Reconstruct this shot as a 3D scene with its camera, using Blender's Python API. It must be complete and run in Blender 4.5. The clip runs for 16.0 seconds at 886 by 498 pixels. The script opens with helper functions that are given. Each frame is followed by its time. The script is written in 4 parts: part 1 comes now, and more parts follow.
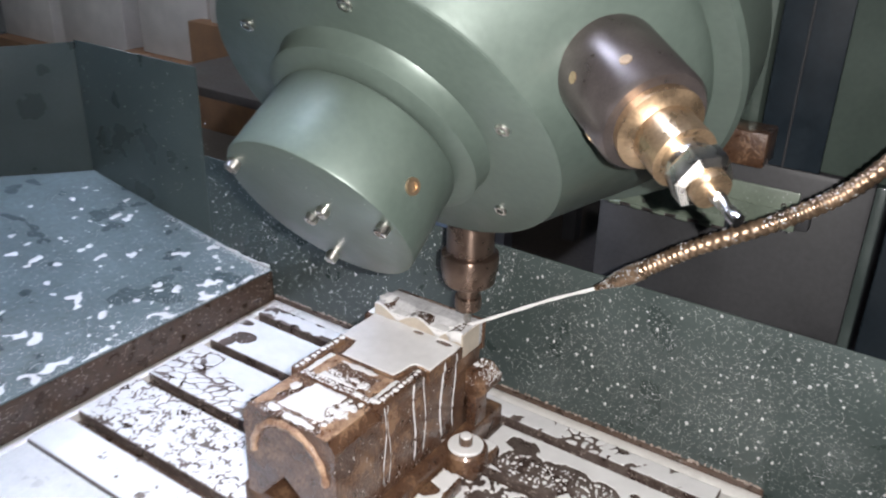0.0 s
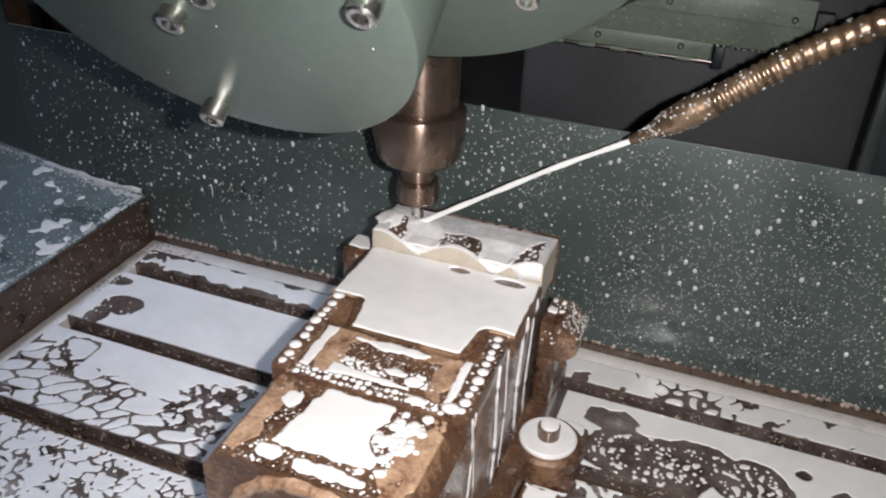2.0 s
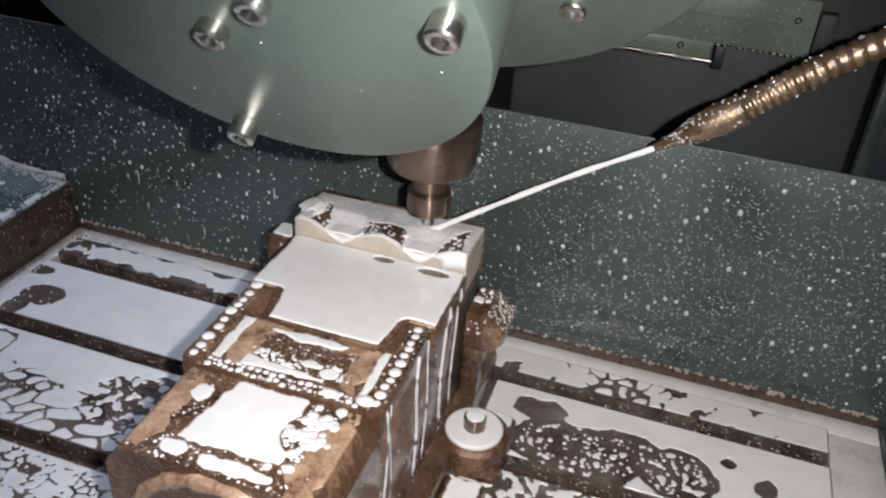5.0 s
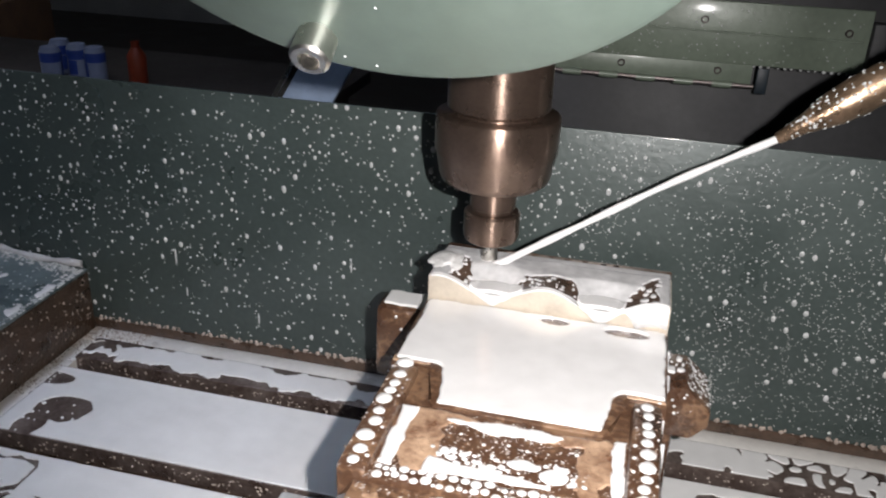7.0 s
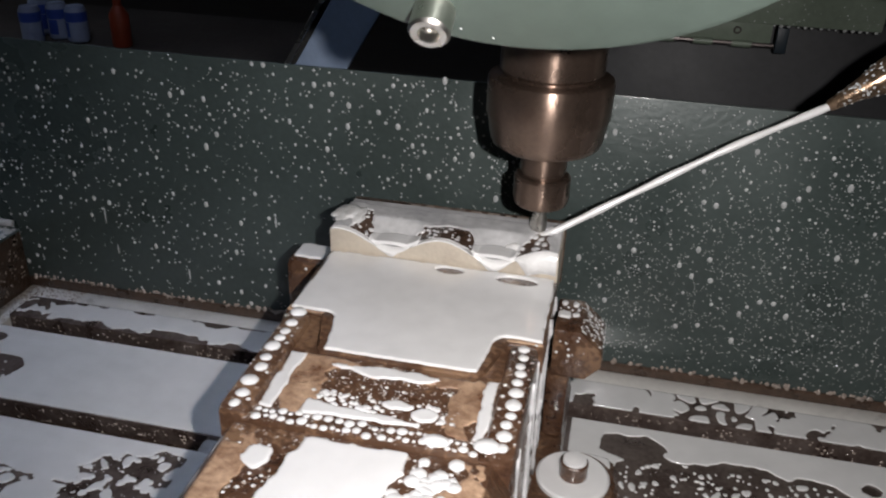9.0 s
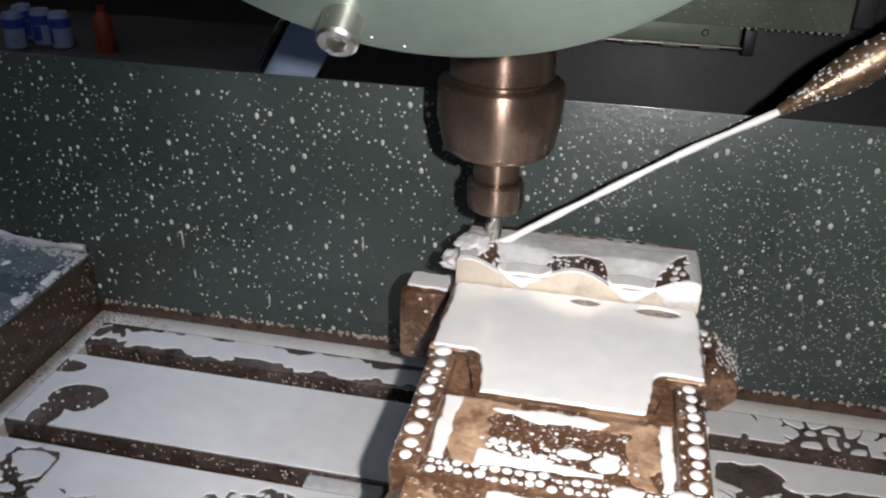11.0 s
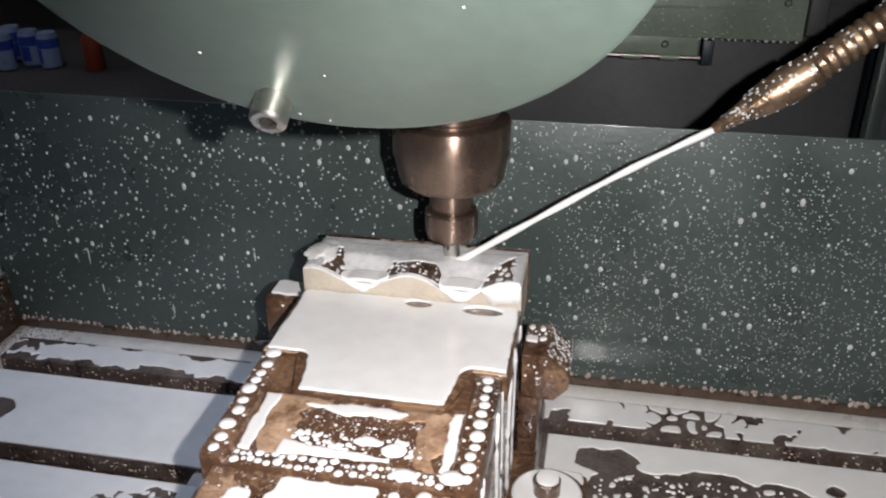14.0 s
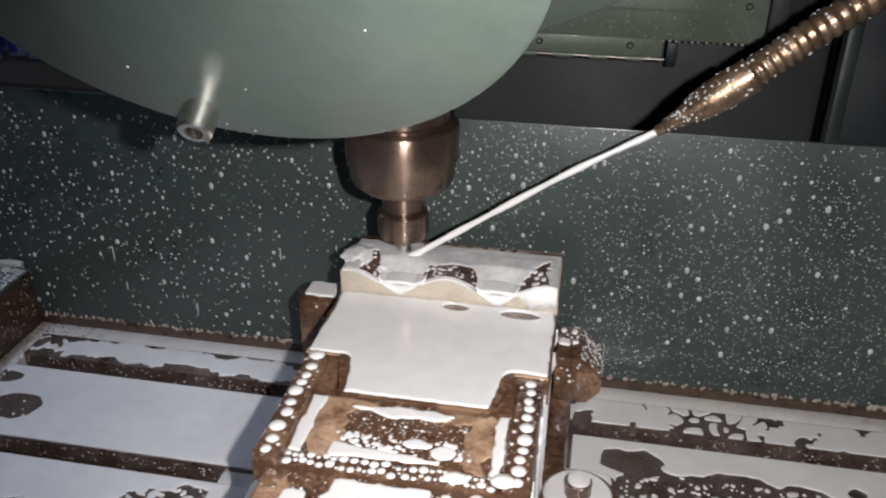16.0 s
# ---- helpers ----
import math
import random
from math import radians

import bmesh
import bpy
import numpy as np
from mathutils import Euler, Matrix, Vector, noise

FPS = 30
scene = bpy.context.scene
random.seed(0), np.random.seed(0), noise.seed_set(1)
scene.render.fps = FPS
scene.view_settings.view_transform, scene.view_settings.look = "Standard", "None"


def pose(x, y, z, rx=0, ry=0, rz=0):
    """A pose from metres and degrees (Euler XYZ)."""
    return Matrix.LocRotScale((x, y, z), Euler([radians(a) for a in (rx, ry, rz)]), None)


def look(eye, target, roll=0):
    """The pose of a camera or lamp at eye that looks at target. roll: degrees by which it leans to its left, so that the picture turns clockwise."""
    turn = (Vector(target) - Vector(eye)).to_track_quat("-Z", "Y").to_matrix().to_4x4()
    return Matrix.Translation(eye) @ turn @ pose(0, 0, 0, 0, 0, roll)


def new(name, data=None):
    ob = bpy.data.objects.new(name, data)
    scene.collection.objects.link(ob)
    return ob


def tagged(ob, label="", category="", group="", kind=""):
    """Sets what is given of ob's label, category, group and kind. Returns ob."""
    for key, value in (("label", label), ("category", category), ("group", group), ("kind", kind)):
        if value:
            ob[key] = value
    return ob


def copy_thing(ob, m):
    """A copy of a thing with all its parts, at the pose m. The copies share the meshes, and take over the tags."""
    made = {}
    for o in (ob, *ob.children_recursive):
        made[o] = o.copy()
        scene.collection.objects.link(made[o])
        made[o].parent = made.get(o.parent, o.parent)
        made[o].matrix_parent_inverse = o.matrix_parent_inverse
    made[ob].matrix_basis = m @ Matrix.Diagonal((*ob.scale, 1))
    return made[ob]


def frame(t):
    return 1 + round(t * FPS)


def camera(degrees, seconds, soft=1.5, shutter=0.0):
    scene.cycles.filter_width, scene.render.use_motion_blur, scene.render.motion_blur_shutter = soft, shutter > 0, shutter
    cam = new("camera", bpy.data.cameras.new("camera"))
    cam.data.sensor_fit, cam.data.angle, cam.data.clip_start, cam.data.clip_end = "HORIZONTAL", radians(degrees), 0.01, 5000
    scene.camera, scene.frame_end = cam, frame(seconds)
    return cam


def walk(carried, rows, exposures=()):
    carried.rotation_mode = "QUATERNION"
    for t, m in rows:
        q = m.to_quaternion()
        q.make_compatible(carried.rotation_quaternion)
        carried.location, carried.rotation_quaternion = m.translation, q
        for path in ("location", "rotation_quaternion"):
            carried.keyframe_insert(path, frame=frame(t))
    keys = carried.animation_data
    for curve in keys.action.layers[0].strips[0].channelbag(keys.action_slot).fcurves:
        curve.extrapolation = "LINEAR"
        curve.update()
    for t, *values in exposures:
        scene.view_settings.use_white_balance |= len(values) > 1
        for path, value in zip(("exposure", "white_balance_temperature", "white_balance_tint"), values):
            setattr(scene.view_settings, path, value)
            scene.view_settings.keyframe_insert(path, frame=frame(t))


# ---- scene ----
cam = camera(55.0, 16.0, soft=2.1, shutter=0.4)
PATH = [
    (0, (0.4437, -0.7078, 1.5430), (0.1910, -0.3332, 1.3291), 1.53),
    (0.5, (0.3387, -0.5965, 1.4794), (0.1124, -0.2071, 1.2622), 0.93),
    (1, (0.2452, -0.5364, 1.4187), (0.0594, -0.1284, 1.1973), 2.26),
    (1.5, (0.2123, -0.5020, 1.3650), (0.0558, -0.0965, 1.1178), 2.41),
    (2, (0.1991, -0.4979, 1.3569), (0.0563, -0.0948, 1.0979), 2.50),
    (2.5, (0.1866, -0.4938, 1.3648), (0.0517, -0.0922, 1.0992), 3.67),
    (3, (0.1804, -0.4935, 1.3647), (0.0520, -0.0914, 1.0967), 4.73),
    (3.5, (0.1738, -0.4912, 1.3643), (0.0511, -0.0887, 1.0942), 5.18),
    (6, (0.1139, -0.4539, 1.3154), (0.0019, -0.0318, 1.0720), 3.58),
    (6.5, (0.0849, -0.4198, 1.2700), (-0.0301, 0.0162, 1.0540), 2.31),
    (7, (0.0725, -0.4150, 1.2554), (-0.0306, 0.0280, 1.0478), 2.29),
    (7.5, (0.0603, -0.4179, 1.2526), (-0.0378, 0.0260, 1.0443), 1.98),
    (8, (0.0459, -0.4204, 1.2502), (-0.0461, 0.0184, 1.0289), 2.22),
    (8.5, (0.0389, -0.4201, 1.2529), (-0.0497, 0.0167, 1.0263), 2.23),
    (9, (0.0354, -0.4194, 1.2622), (-0.0534, 0.0151, 1.0313), 2.02),
    (9.5, (0.0421, -0.4139, 1.2637), (-0.0467, 0.0211, 1.0338), 1.79),
    (12, (0.0617, -0.4118, 1.2724), (-0.0212, 0.0242, 1.0421), 1.36),
    (12.5, (0.0668, -0.4116, 1.2773), (-0.0160, 0.0245, 1.0472), 0.93),
    (13, (0.0689, -0.4147, 1.2789), (-0.0142, 0.0225, 1.0510), 0.45),
    (13.5, (0.0723, -0.4214, 1.2847), (-0.0118, 0.0159, 1.0573), 0.05),
    (14, (0.0800, -0.4269, 1.2870), (-0.0049, 0.0092, 1.0577), -0.36),
    (14.5, (0.0893, -0.4317, 1.2887), (0.0052, 0.0047, 1.0597), -0.24),
    (15, (0.0983, -0.4383, 1.2899), (0.0158, -0.0023, 1.0594), -0.08),
    (15.5, (0.1042, -0.4364, 1.2905), (0.0237, 0.0000, 1.0602), 0.25),
    (16, (0.1047, -0.4345, 1.2940), (0.0252, 0.0013, 1.0621), 0.51),
]
EXPOSURES = [(0, 1.95), (0.5, 1.85), (1, 1.5), (1.5, 0.95), (2, 0.52), (3.5, 0.38), (6, 0.25), (6.5, 0.14), (7, 0.05), (8, -0.2), (9, -0.62), (9.5, -0.42), (12, -0.22), (13, -0.15), (14, 0.05), (14.5, 0.0), (15.25, -0.2), (16, -0.19)]
walk(cam, [(t, look(eye, target, roll)) for t, eye, target, roll in PATH], EXPOSURES)
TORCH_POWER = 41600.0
LAMP_POWER = 8.0

# ---------------- world and light ----------------
world = bpy.data.worlds.new("workshop_dusk")
scene.world = world
world.use_nodes = True
world.node_tree.nodes["Background"].inputs[0].default_value = (0.75, 0.85, 1.0, 1)
world.node_tree.nodes["Background"].inputs[1].default_value = 0.007

Z0 = 0.9            # height of the machine table above the workshop floor
TABLE_Y = -0.086    # the table's origin behind the spindle's axis
TURNS = [(0.02, 0.047), (2.25, -0.053), (4.45, 0.047), (6.65, -0.053), (8.92, 0.049), (11.09, -0.0535), (13.3, 0.047), (15.58, -0.053), (17.7, 0.047)]


def feed(t):
    """How far the table has been fed along its slots."""
    return float(np.interp(t, [a for a, b in TURNS], [b for a, b in TURNS]))


def wave(x):
    """The height of the wavy profile that the cutter copies."""
    return 0.0045 * math.cos(2 * math.pi * x / 0.056)


# ---------------- materials ----------------
def mat(name, base, rough=0.5, metal=0.0, vary=0.25, scale=30.0, fine=220.0, bump=0.15, dark=None, light=None, coat=0.0, rough_vary=0.15, dist=0.002, crust=None):
    m = bpy.data.materials.new(name)
    m.use_nodes = True
    nt = m.node_tree
    bs = nt.nodes["Principled BSDF"]
    tc = nt.nodes.new("ShaderNodeTexCoord")
    n1 = nt.nodes.new("ShaderNodeTexNoise")
    n1.inputs["Scale"].default_value, n1.inputs["Detail"].default_value = scale, 6
    n2 = nt.nodes.new("ShaderNodeTexNoise")
    n2.inputs["Scale"].default_value, n2.inputs["Detail"].default_value = fine, 3
    for n in (n1, n2):
        nt.links.new(tc.outputs["Object"], n.inputs["Vector"])
    ramp = nt.nodes.new("ShaderNodeValToRGB")
    d = dark or tuple(c * (1 - vary) for c in base)
    li = light or tuple(min(1, c * (1 + vary)) for c in base)
    ramp.color_ramp.elements[0].position, ramp.color_ramp.elements[0].color = 0.33, (*d, 1)
    ramp.color_ramp.elements[1].position, ramp.color_ramp.elements[1].color = 0.68, (*li, 1)
    if crust:
        e = ramp.color_ramp.elements.new(0.515)
        e.color = (*base, 1)
        ramp.color_ramp.elements[2].color = (*crust, 1)
        ramp.color_ramp.elements[2].position = 0.60
        e = ramp.color_ramp.elements.new(0.46)
        e.color = (*base, 1)
    mix = nt.nodes.new("ShaderNodeMath")
    mix.operation = "MULTIPLY_ADD"
    mix.inputs[1].default_value, mix.inputs[2].default_value = 0.35, 0
    nt.links.new(n2.outputs["Fac"], mix.inputs[0])
    add = nt.nodes.new("ShaderNodeMath")
    add.operation = "MULTIPLY_ADD"
    add.inputs[1].default_value = 0.65
    nt.links.new(n1.outputs["Fac"], add.inputs[0])
    nt.links.new(mix.outputs[0], add.inputs[2])
    nt.links.new(add.outputs[0], ramp.inputs["Fac"])
    nt.links.new(ramp.outputs["Color"], bs.inputs["Base Color"])
    mr = nt.nodes.new("ShaderNodeMapRange")
    mr.inputs["From Min"].default_value, mr.inputs["From Max"].default_value = 0.3, 0.7
    mr.inputs["To Min"].default_value, mr.inputs["To Max"].default_value = max(0.03, rough - rough_vary), min(1, rough + rough_vary)
    nt.links.new(n1.outputs["Fac"], mr.inputs["Value"])
    nt.links.new(mr.outputs["Result"], bs.inputs["Roughness"])
    bs.inputs["Metallic"].default_value = metal
    bs.inputs["Coat Weight"].default_value, bs.inputs["Coat Roughness"].default_value = coat, 0.12
    if bump:
        bp = nt.nodes.new("ShaderNodeBump")
        bp.inputs["Strength"].default_value, bp.inputs["Distance"].default_value = bump, dist
        nt.links.new(n2.outputs["Fac"], bp.inputs["Height"])
        nt.links.new(bp.outputs["Normal"], bs.inputs["Normal"])
    return m


def glow(name, colour, strength):
    m = bpy.data.materials.new(name)
    m.use_nodes = True
    bs = m.node_tree.nodes["Principled BSDF"]
    bs.inputs["Base Color"].default_value = (*colour, 1)
    bs.inputs["Emission Color"].default_value, bs.inputs["Emission Strength"].default_value = (*colour, 1), strength
    return m


GREEN = mat("green_enamel", (0.084, 0.110, 0.094), 0.44, 0.30, 0.14, 9, 160, 0.05, coat=0.06)
GUARD = mat("wet_green_guard_paint", (0.170, 0.205, 0.160), 0.42, 0.05, 0.2, 14, 180, 0.12, coat=0.25)
GREEN_DARK = mat("dark_green_sheet_paint", (0.055, 0.072, 0.068), 0.36, 0.1, 0.18, 12, 260, 0.12, coat=0.25)
TRAY_BLUE = mat("blue_grey_wet_tray_paint", (0.105, 0.135, 0.140), 0.35, 0, 0.4, 14, 120, 0.2, coat=0.5)
RUST = mat("wet_rusty_cast_iron", (0.088, 0.045, 0.026), 0.34, 0.1, 0.5, 38, 330, 0.55, dark=(0.034, 0.016, 0.011), coat=0.7, crust=(0.205, 0.118, 0.068))
OCHRE = mat("ochre_chip_sludge", (0.36, 0.21, 0.125), 0.4, 0, 0.5, 85, 420, 0.5, dark=(0.14, 0.066, 0.038), light=(0.56, 0.38, 0.25), coat=0.7, dist=0.0015)
IRON = mat("oily_ground_iron", (0.15, 0.112, 0.096), 0.35, 0.5, 0.35, 40, 300, 0.25, dark=(0.075, 0.047, 0.039), light=(0.23, 0.185, 0.165), coat=0.4)
SLOT = mat("slot_dark_oil", (0.072, 0.044, 0.030), 0.35, 0.1, 0.4, 60, 300, 0.4, coat=0.5)
STEEL_BROWN = mat("brown_oxidised_steel", (0.205, 0.146, 0.115), 0.30, 0.88, 0.18, 60, 500, 0.05, rough_vary=0.06)
STEEL_DARK = mat("blued_steel", (0.14, 0.12, 0.115), 0.33, 0.8, 0.2, 60, 500, 0.05, rough_vary=0.06)
STEEL = mat("bright_steel", (0.62, 0.60, 0.56), 0.28, 1.0, 0.15, 60, 500, 0.05, rough_vary=0.08)
BRASS = mat("brass_stained_steel", (0.46, 0.33, 0.21), 0.32, 0.9, 0.3, 50, 400, 0.1)
SOCKET = mat("screw_socket_shadow", (0.03, 0.03, 0.03), 0.6)
MILK = mat("milky_coolant", (0.715, 0.708, 0.705), 0.22, 0, 0.07, 22, 90, 0.05, coat=0.5, dist=0.001, rough_vary=0.04)
DROP = mat("thin_coolant_drops", (0.50, 0.51, 0.51), 0.2, 0, 0.2, 30, 200, 0.0, coat=0.6)
DRIP_BROWN = mat("brown_oily_bubbles", (0.34, 0.28, 0.24), 0.25, 0, 0.3, 60, 300, 0.0, coat=0.6)
FILM = mat("thin_grey_coolant_film", (0.54, 0.535, 0.54), 0.16, 0, 0.25, 60, 200, 0.1, coat=0.6, dist=0.001)
FOAM = mat("coolant_foam", (0.75, 0.74, 0.73), 0.4, 0, 0.08, 120, 600, 0.5, coat=0.3, dist=0.001)
ALU = mat("milled_aluminium", (0.60, 0.53, 0.44), 0.36, 0.35, 0.12, 60, 420, 0.2, rough_vary=0.1)
ALU_WET = mat("coolant_wet_aluminium", (0.56, 0.555, 0.55), 0.3, 0.25, 0.18, 60, 300, 0.15, coat=0.5)
WHITE_SEAL = mat("white_wet_gutter", (0.72, 0.70, 0.67), 0.35, 0, 0.12, 40, 200, 0.15, coat=0.4)
DARK_IRON = mat("machine_shadow_grey_paint", (0.046, 0.046, 0.049), 0.55, 0, 0.25, 8, 140, 0.1)
NAVY = mat("navy_black_paint", (0.016, 0.024, 0.032), 0.45, 0, 0.3, 8, 140, 0.1)
HOSE = mat("bronze_flexible_hose", (0.30, 0.205, 0.135), 0.33, 0.8, 0.35, 70, 400, 0.2, coat=0.4)
CONCRETE = mat("oil_dark_concrete", (0.075, 0.062, 0.055), 0.7, 0, 0.4, 5, 60, 0.3)
PLASTER = mat("grimy_plaster", (0.33, 0.32, 0.31), 0.8, 0, 0.2, 3, 60, 0.2)
CARD = mat("brown_cardboard", (0.24, 0.13, 0.07), 0.8, 0, 0.25, 10, 120, 0.2)
PAPER = mat("white_cartons", (0.62, 0.58, 0.54), 0.7, 0, 0.12, 8, 120, 0.1)
CAN_WHITE = mat("can_white_print", (0.26, 0.30, 0.42), 0.4, 0, 0.12)
CAN_BLUE = mat("can_blue_print", (0.035, 0.07, 0.30), 0.4, 0, 0.15)
ORANGE = mat("orange_plastic", (0.24, 0.036, 0.012), 0.5, 0, 0.25)
PALE_BLUE = mat("pale_blue_sheet", (0.30, 0.38, 0.52), 0.5, 0, 0.12)
# turned steel: fine grooves round the axis stretch the highlight along it
for m in (STEEL_BROWN,):
    tg = m.node_tree.nodes.new("ShaderNodeTangent")
    tg.direction_type, tg.axis = "RADIAL", "Z"
    bs = m.node_tree.nodes["Principled BSDF"]
    bs.inputs["Anisotropic"].default_value = 0.85
    bs.inputs["Anisotropic Rotation"].default_value = 0.25
    m.node_tree.links.new(tg.outputs["Tangent"], bs.inputs["Tangent"])
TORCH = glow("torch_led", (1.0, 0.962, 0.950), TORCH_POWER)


# ---------------- mesh tools ----------------
def box(bm, x0, x1, y0, y1, z0, z1, bevel=0.0, seg=2, m=None):
    v = [bm.verts.new((x, y, z)) for x in (x0, x1) for y in (y0, y1) for z in (z0, z1)]
    fs = [bm.faces.new([v[i] for i in f]) for f in ((0, 1, 3, 2), (4, 6, 7, 5), (0, 4, 5, 1), (2, 3, 7, 6), (0, 2, 6, 4), (1, 5, 7, 3))]
    if bevel:
        es = list({e for f in fs for e in f.edges})
        got = bmesh.ops.bevel(bm, geom=es, offset=bevel, segments=seg, affect="EDGES", profile=0.5)
        v = list({w for f in got["faces"] for w in f.verts} | {w for w in v if w.is_valid})
    if m is not None:
        bmesh.ops.transform(bm, matrix=m, verts=v)
    return v


def revolve(bm, profile, m=None, seg=48):
    """A solid of revolution about local z from (radius, height) pairs."""
    rings = []
    made = []
    for r, z in profile:
        if r < 1e-6:
            ring = [bm.verts.new((0, 0, z))]
        else:
            ring = [bm.verts.new((r * math.cos(2 * math.pi * k / seg), r * math.sin(2 * math.pi * k / seg), z)) for k in range(seg)]
        rings.append(ring)
        made += ring
    for a, b in zip(rings, rings[1:]):
        for k in range(seg):
            j = (k + 1) % seg
            quad = [a[k % len(a)], a[j % len(a)], b[j % len(b)], b[k % len(b)]]
            quad = [q for n, q in enumerate(quad) if q not in quad[:n]]
            if len(quad) > 2:
                bm.faces.new(quad)
    if m is not None:
        bmesh.ops.transform(bm, matrix=m, verts=made)
    return made


def tube(bm, pts, radii, seg=12, ribs=0.0):
    """A tube along points."""
    pts = [Vector(p) for p in pts]
    rings, up = [], Vector((0, 0, 1))
    for k, p in enumerate(pts):
        d = (pts[min(k + 1, len(pts) - 1)] - pts[max(k - 1, 0)]).normalized()
        side = d.cross(up).normalized()
        top = side.cross(d)
        r = radii[k] if isinstance(radii, (list, tuple)) else radii
        rings.append([bm.verts.new(p + r * (math.cos(2 * math.pi * j / seg) * side + math.sin(2 * math.pi * j / seg) * top)) for j in range(seg)])
    for a, b in zip(rings, rings[1:]):
        for k in range(seg):
            j = (k + 1) % seg
            bm.faces.new((a[k], a[j], b[j], b[k]))
    bm.faces.new(list(reversed(rings[0])))
    bm.faces.new(rings[-1])


def spline(pts, n):
    """Points along a smooth curve through the given ones."""
    pts = [Vector(p) for p in pts]
    out = []
    ext = [2 * pts[0] - pts[1]] + pts + [2 * pts[-1] - pts[-2]]
    for k in range(n + 1):
        u = k / n * (len(pts) - 1)
        i = min(int(u), len(pts) - 2)
        t = u - i
        a, b, c, d = ext[i : i + 4]
        out.append(0.5 * ((2 * b) + (c - a) * t + (2 * a - 5 * b + 4 * c - d) * t * t + (3 * b - a - 3 * c + d) * t ** 3))
    return out


def prism(bm, outline, z0, z1, bevel=0.0):
    """A plate from an outline in x and y."""
    lo = [bm.verts.new((x, y, z0)) for x, y in outline]
    hi = [bm.verts.new((x, y, z1)) for x, y in outline]
    n = len(outline)
    top = bm.faces.new(hi)
    bm.faces.new(list(reversed(lo)))
    for k in range(n):
        bm.faces.new((lo[k], lo[(k + 1) % n], hi[(k + 1) % n], hi[k]))
    if bevel:
        bmesh.ops.bevel(bm, geom=list(top.edges), offset=bevel, segments=2, affect="EDGES", profile=0.5)


def mesh_of(name, bm, material, smooth=35):
    bmesh.ops.recalc_face_normals(bm, faces=bm.faces)
    me = bpy.data.meshes.new(name)
    if smooth:
        lim = math.radians(smooth)
        for f in bm.faces:
            f.smooth = True
        for e in bm.edges:
            if len(e.link_faces) == 2 and e.calc_face_angle(0) > lim:
                e.smooth = False
    bm.to_mesh(me)
    bm.free()
    me.materials.append(material)
    return me


def part(name, bm, material, parent=None, label="", smooth=35):
    ob = new(name, mesh_of(name, bm, material, smooth))
    if parent:
        ob.parent = parent
    return tagged(ob, label)


def thing(name, label, category, group="", kind=""):
    return tagged(new(name), label, category, group, kind)


def axis_pose(origin, direction):
    """A pose whose local z runs along direction."""
    return Matrix.Translation(origin) @ Vector(direction).to_track_quat("Z", "Y").to_matrix().to_4x4()


ON_TABLE = []     # all that is carried by the moving table


def on_table(ob):
    ON_TABLE.append(ob)
    return ob


# ---------------- liquid tools ----------------
def puddle(bm, field, x0, x1, y0, y1, step, z, thick=0.0008, bulge=None):
    """Sheets of liquid wherever field(x, y) > 0, with a rounded rim, from marching squares."""
    nx, ny = int((x1 - x0) / step) + 1, int((y1 - y0) / step) + 1
    val = [[field(x0 + i * step, y0 + j * step) for j in range(ny + 1)] for i in range(nx + 1)]
    cache = {}

    def corner(i, j):
        key = (i, j)
        if key not in cache:
            zz = z(x0 + i * step, y0 + j * step) if callable(z) else z
            cache[key] = bm.verts.new((x0 + i * step, y0 + j * step, zz + thick))
        return cache[key]

    def cut(i, j, k, l):
        key = (min((i, j), (k, l)), max((i, j), (k, l)))
        if key not in cache:
            a, b = val[i][j], val[k][l]
            u = a / (a - b)
            x, y = x0 + (i + u * (k - i)) * step, y0 + (j + u * (l - j)) * step
            zz = z(x, y) if callable(z) else z
            cache[key] = (bm.verts.new((x, y, zz + thick * 0.55)), bm.verts.new((x, y, zz - 0.0004)))
        return cache[key]

    for i in range(nx):
        for j in range(ny):
            sq = [(i, j), (i + 1, j), (i + 1, j + 1), (i, j + 1)]
            ins = [val[a][b] > 0 for a, b in sq]
            if not any(ins):
                continue
            ring, rim = [], []
            for k in range(4):
                a, b = sq[k], sq[(k + 1) % 4]
                if ins[k]:
                    ring.append(corner(*a))
                if ins[k] != ins[(k + 1) % 4]:
                    c = cut(*a, *b)
                    ring.append(c[0])
                    rim.append((len(ring) - 1, c, ins[k]))
            if len(ring) > 2:
                try:
                    bm.faces.new(ring)
                except ValueError:
                    continue
            for n, (pos, c, going_out) in enumerate(rim):
                if going_out:
                    d = rim[(n + 1) % len(rim)][1]
                    try:
                        bm.faces.new((c[0], d[0], d[1], c[1]))
                    except ValueError:
                        pass


def nz(x, y, s, seed=0.0):
    return noise.noise(Vector((x * s, y * s, seed)))


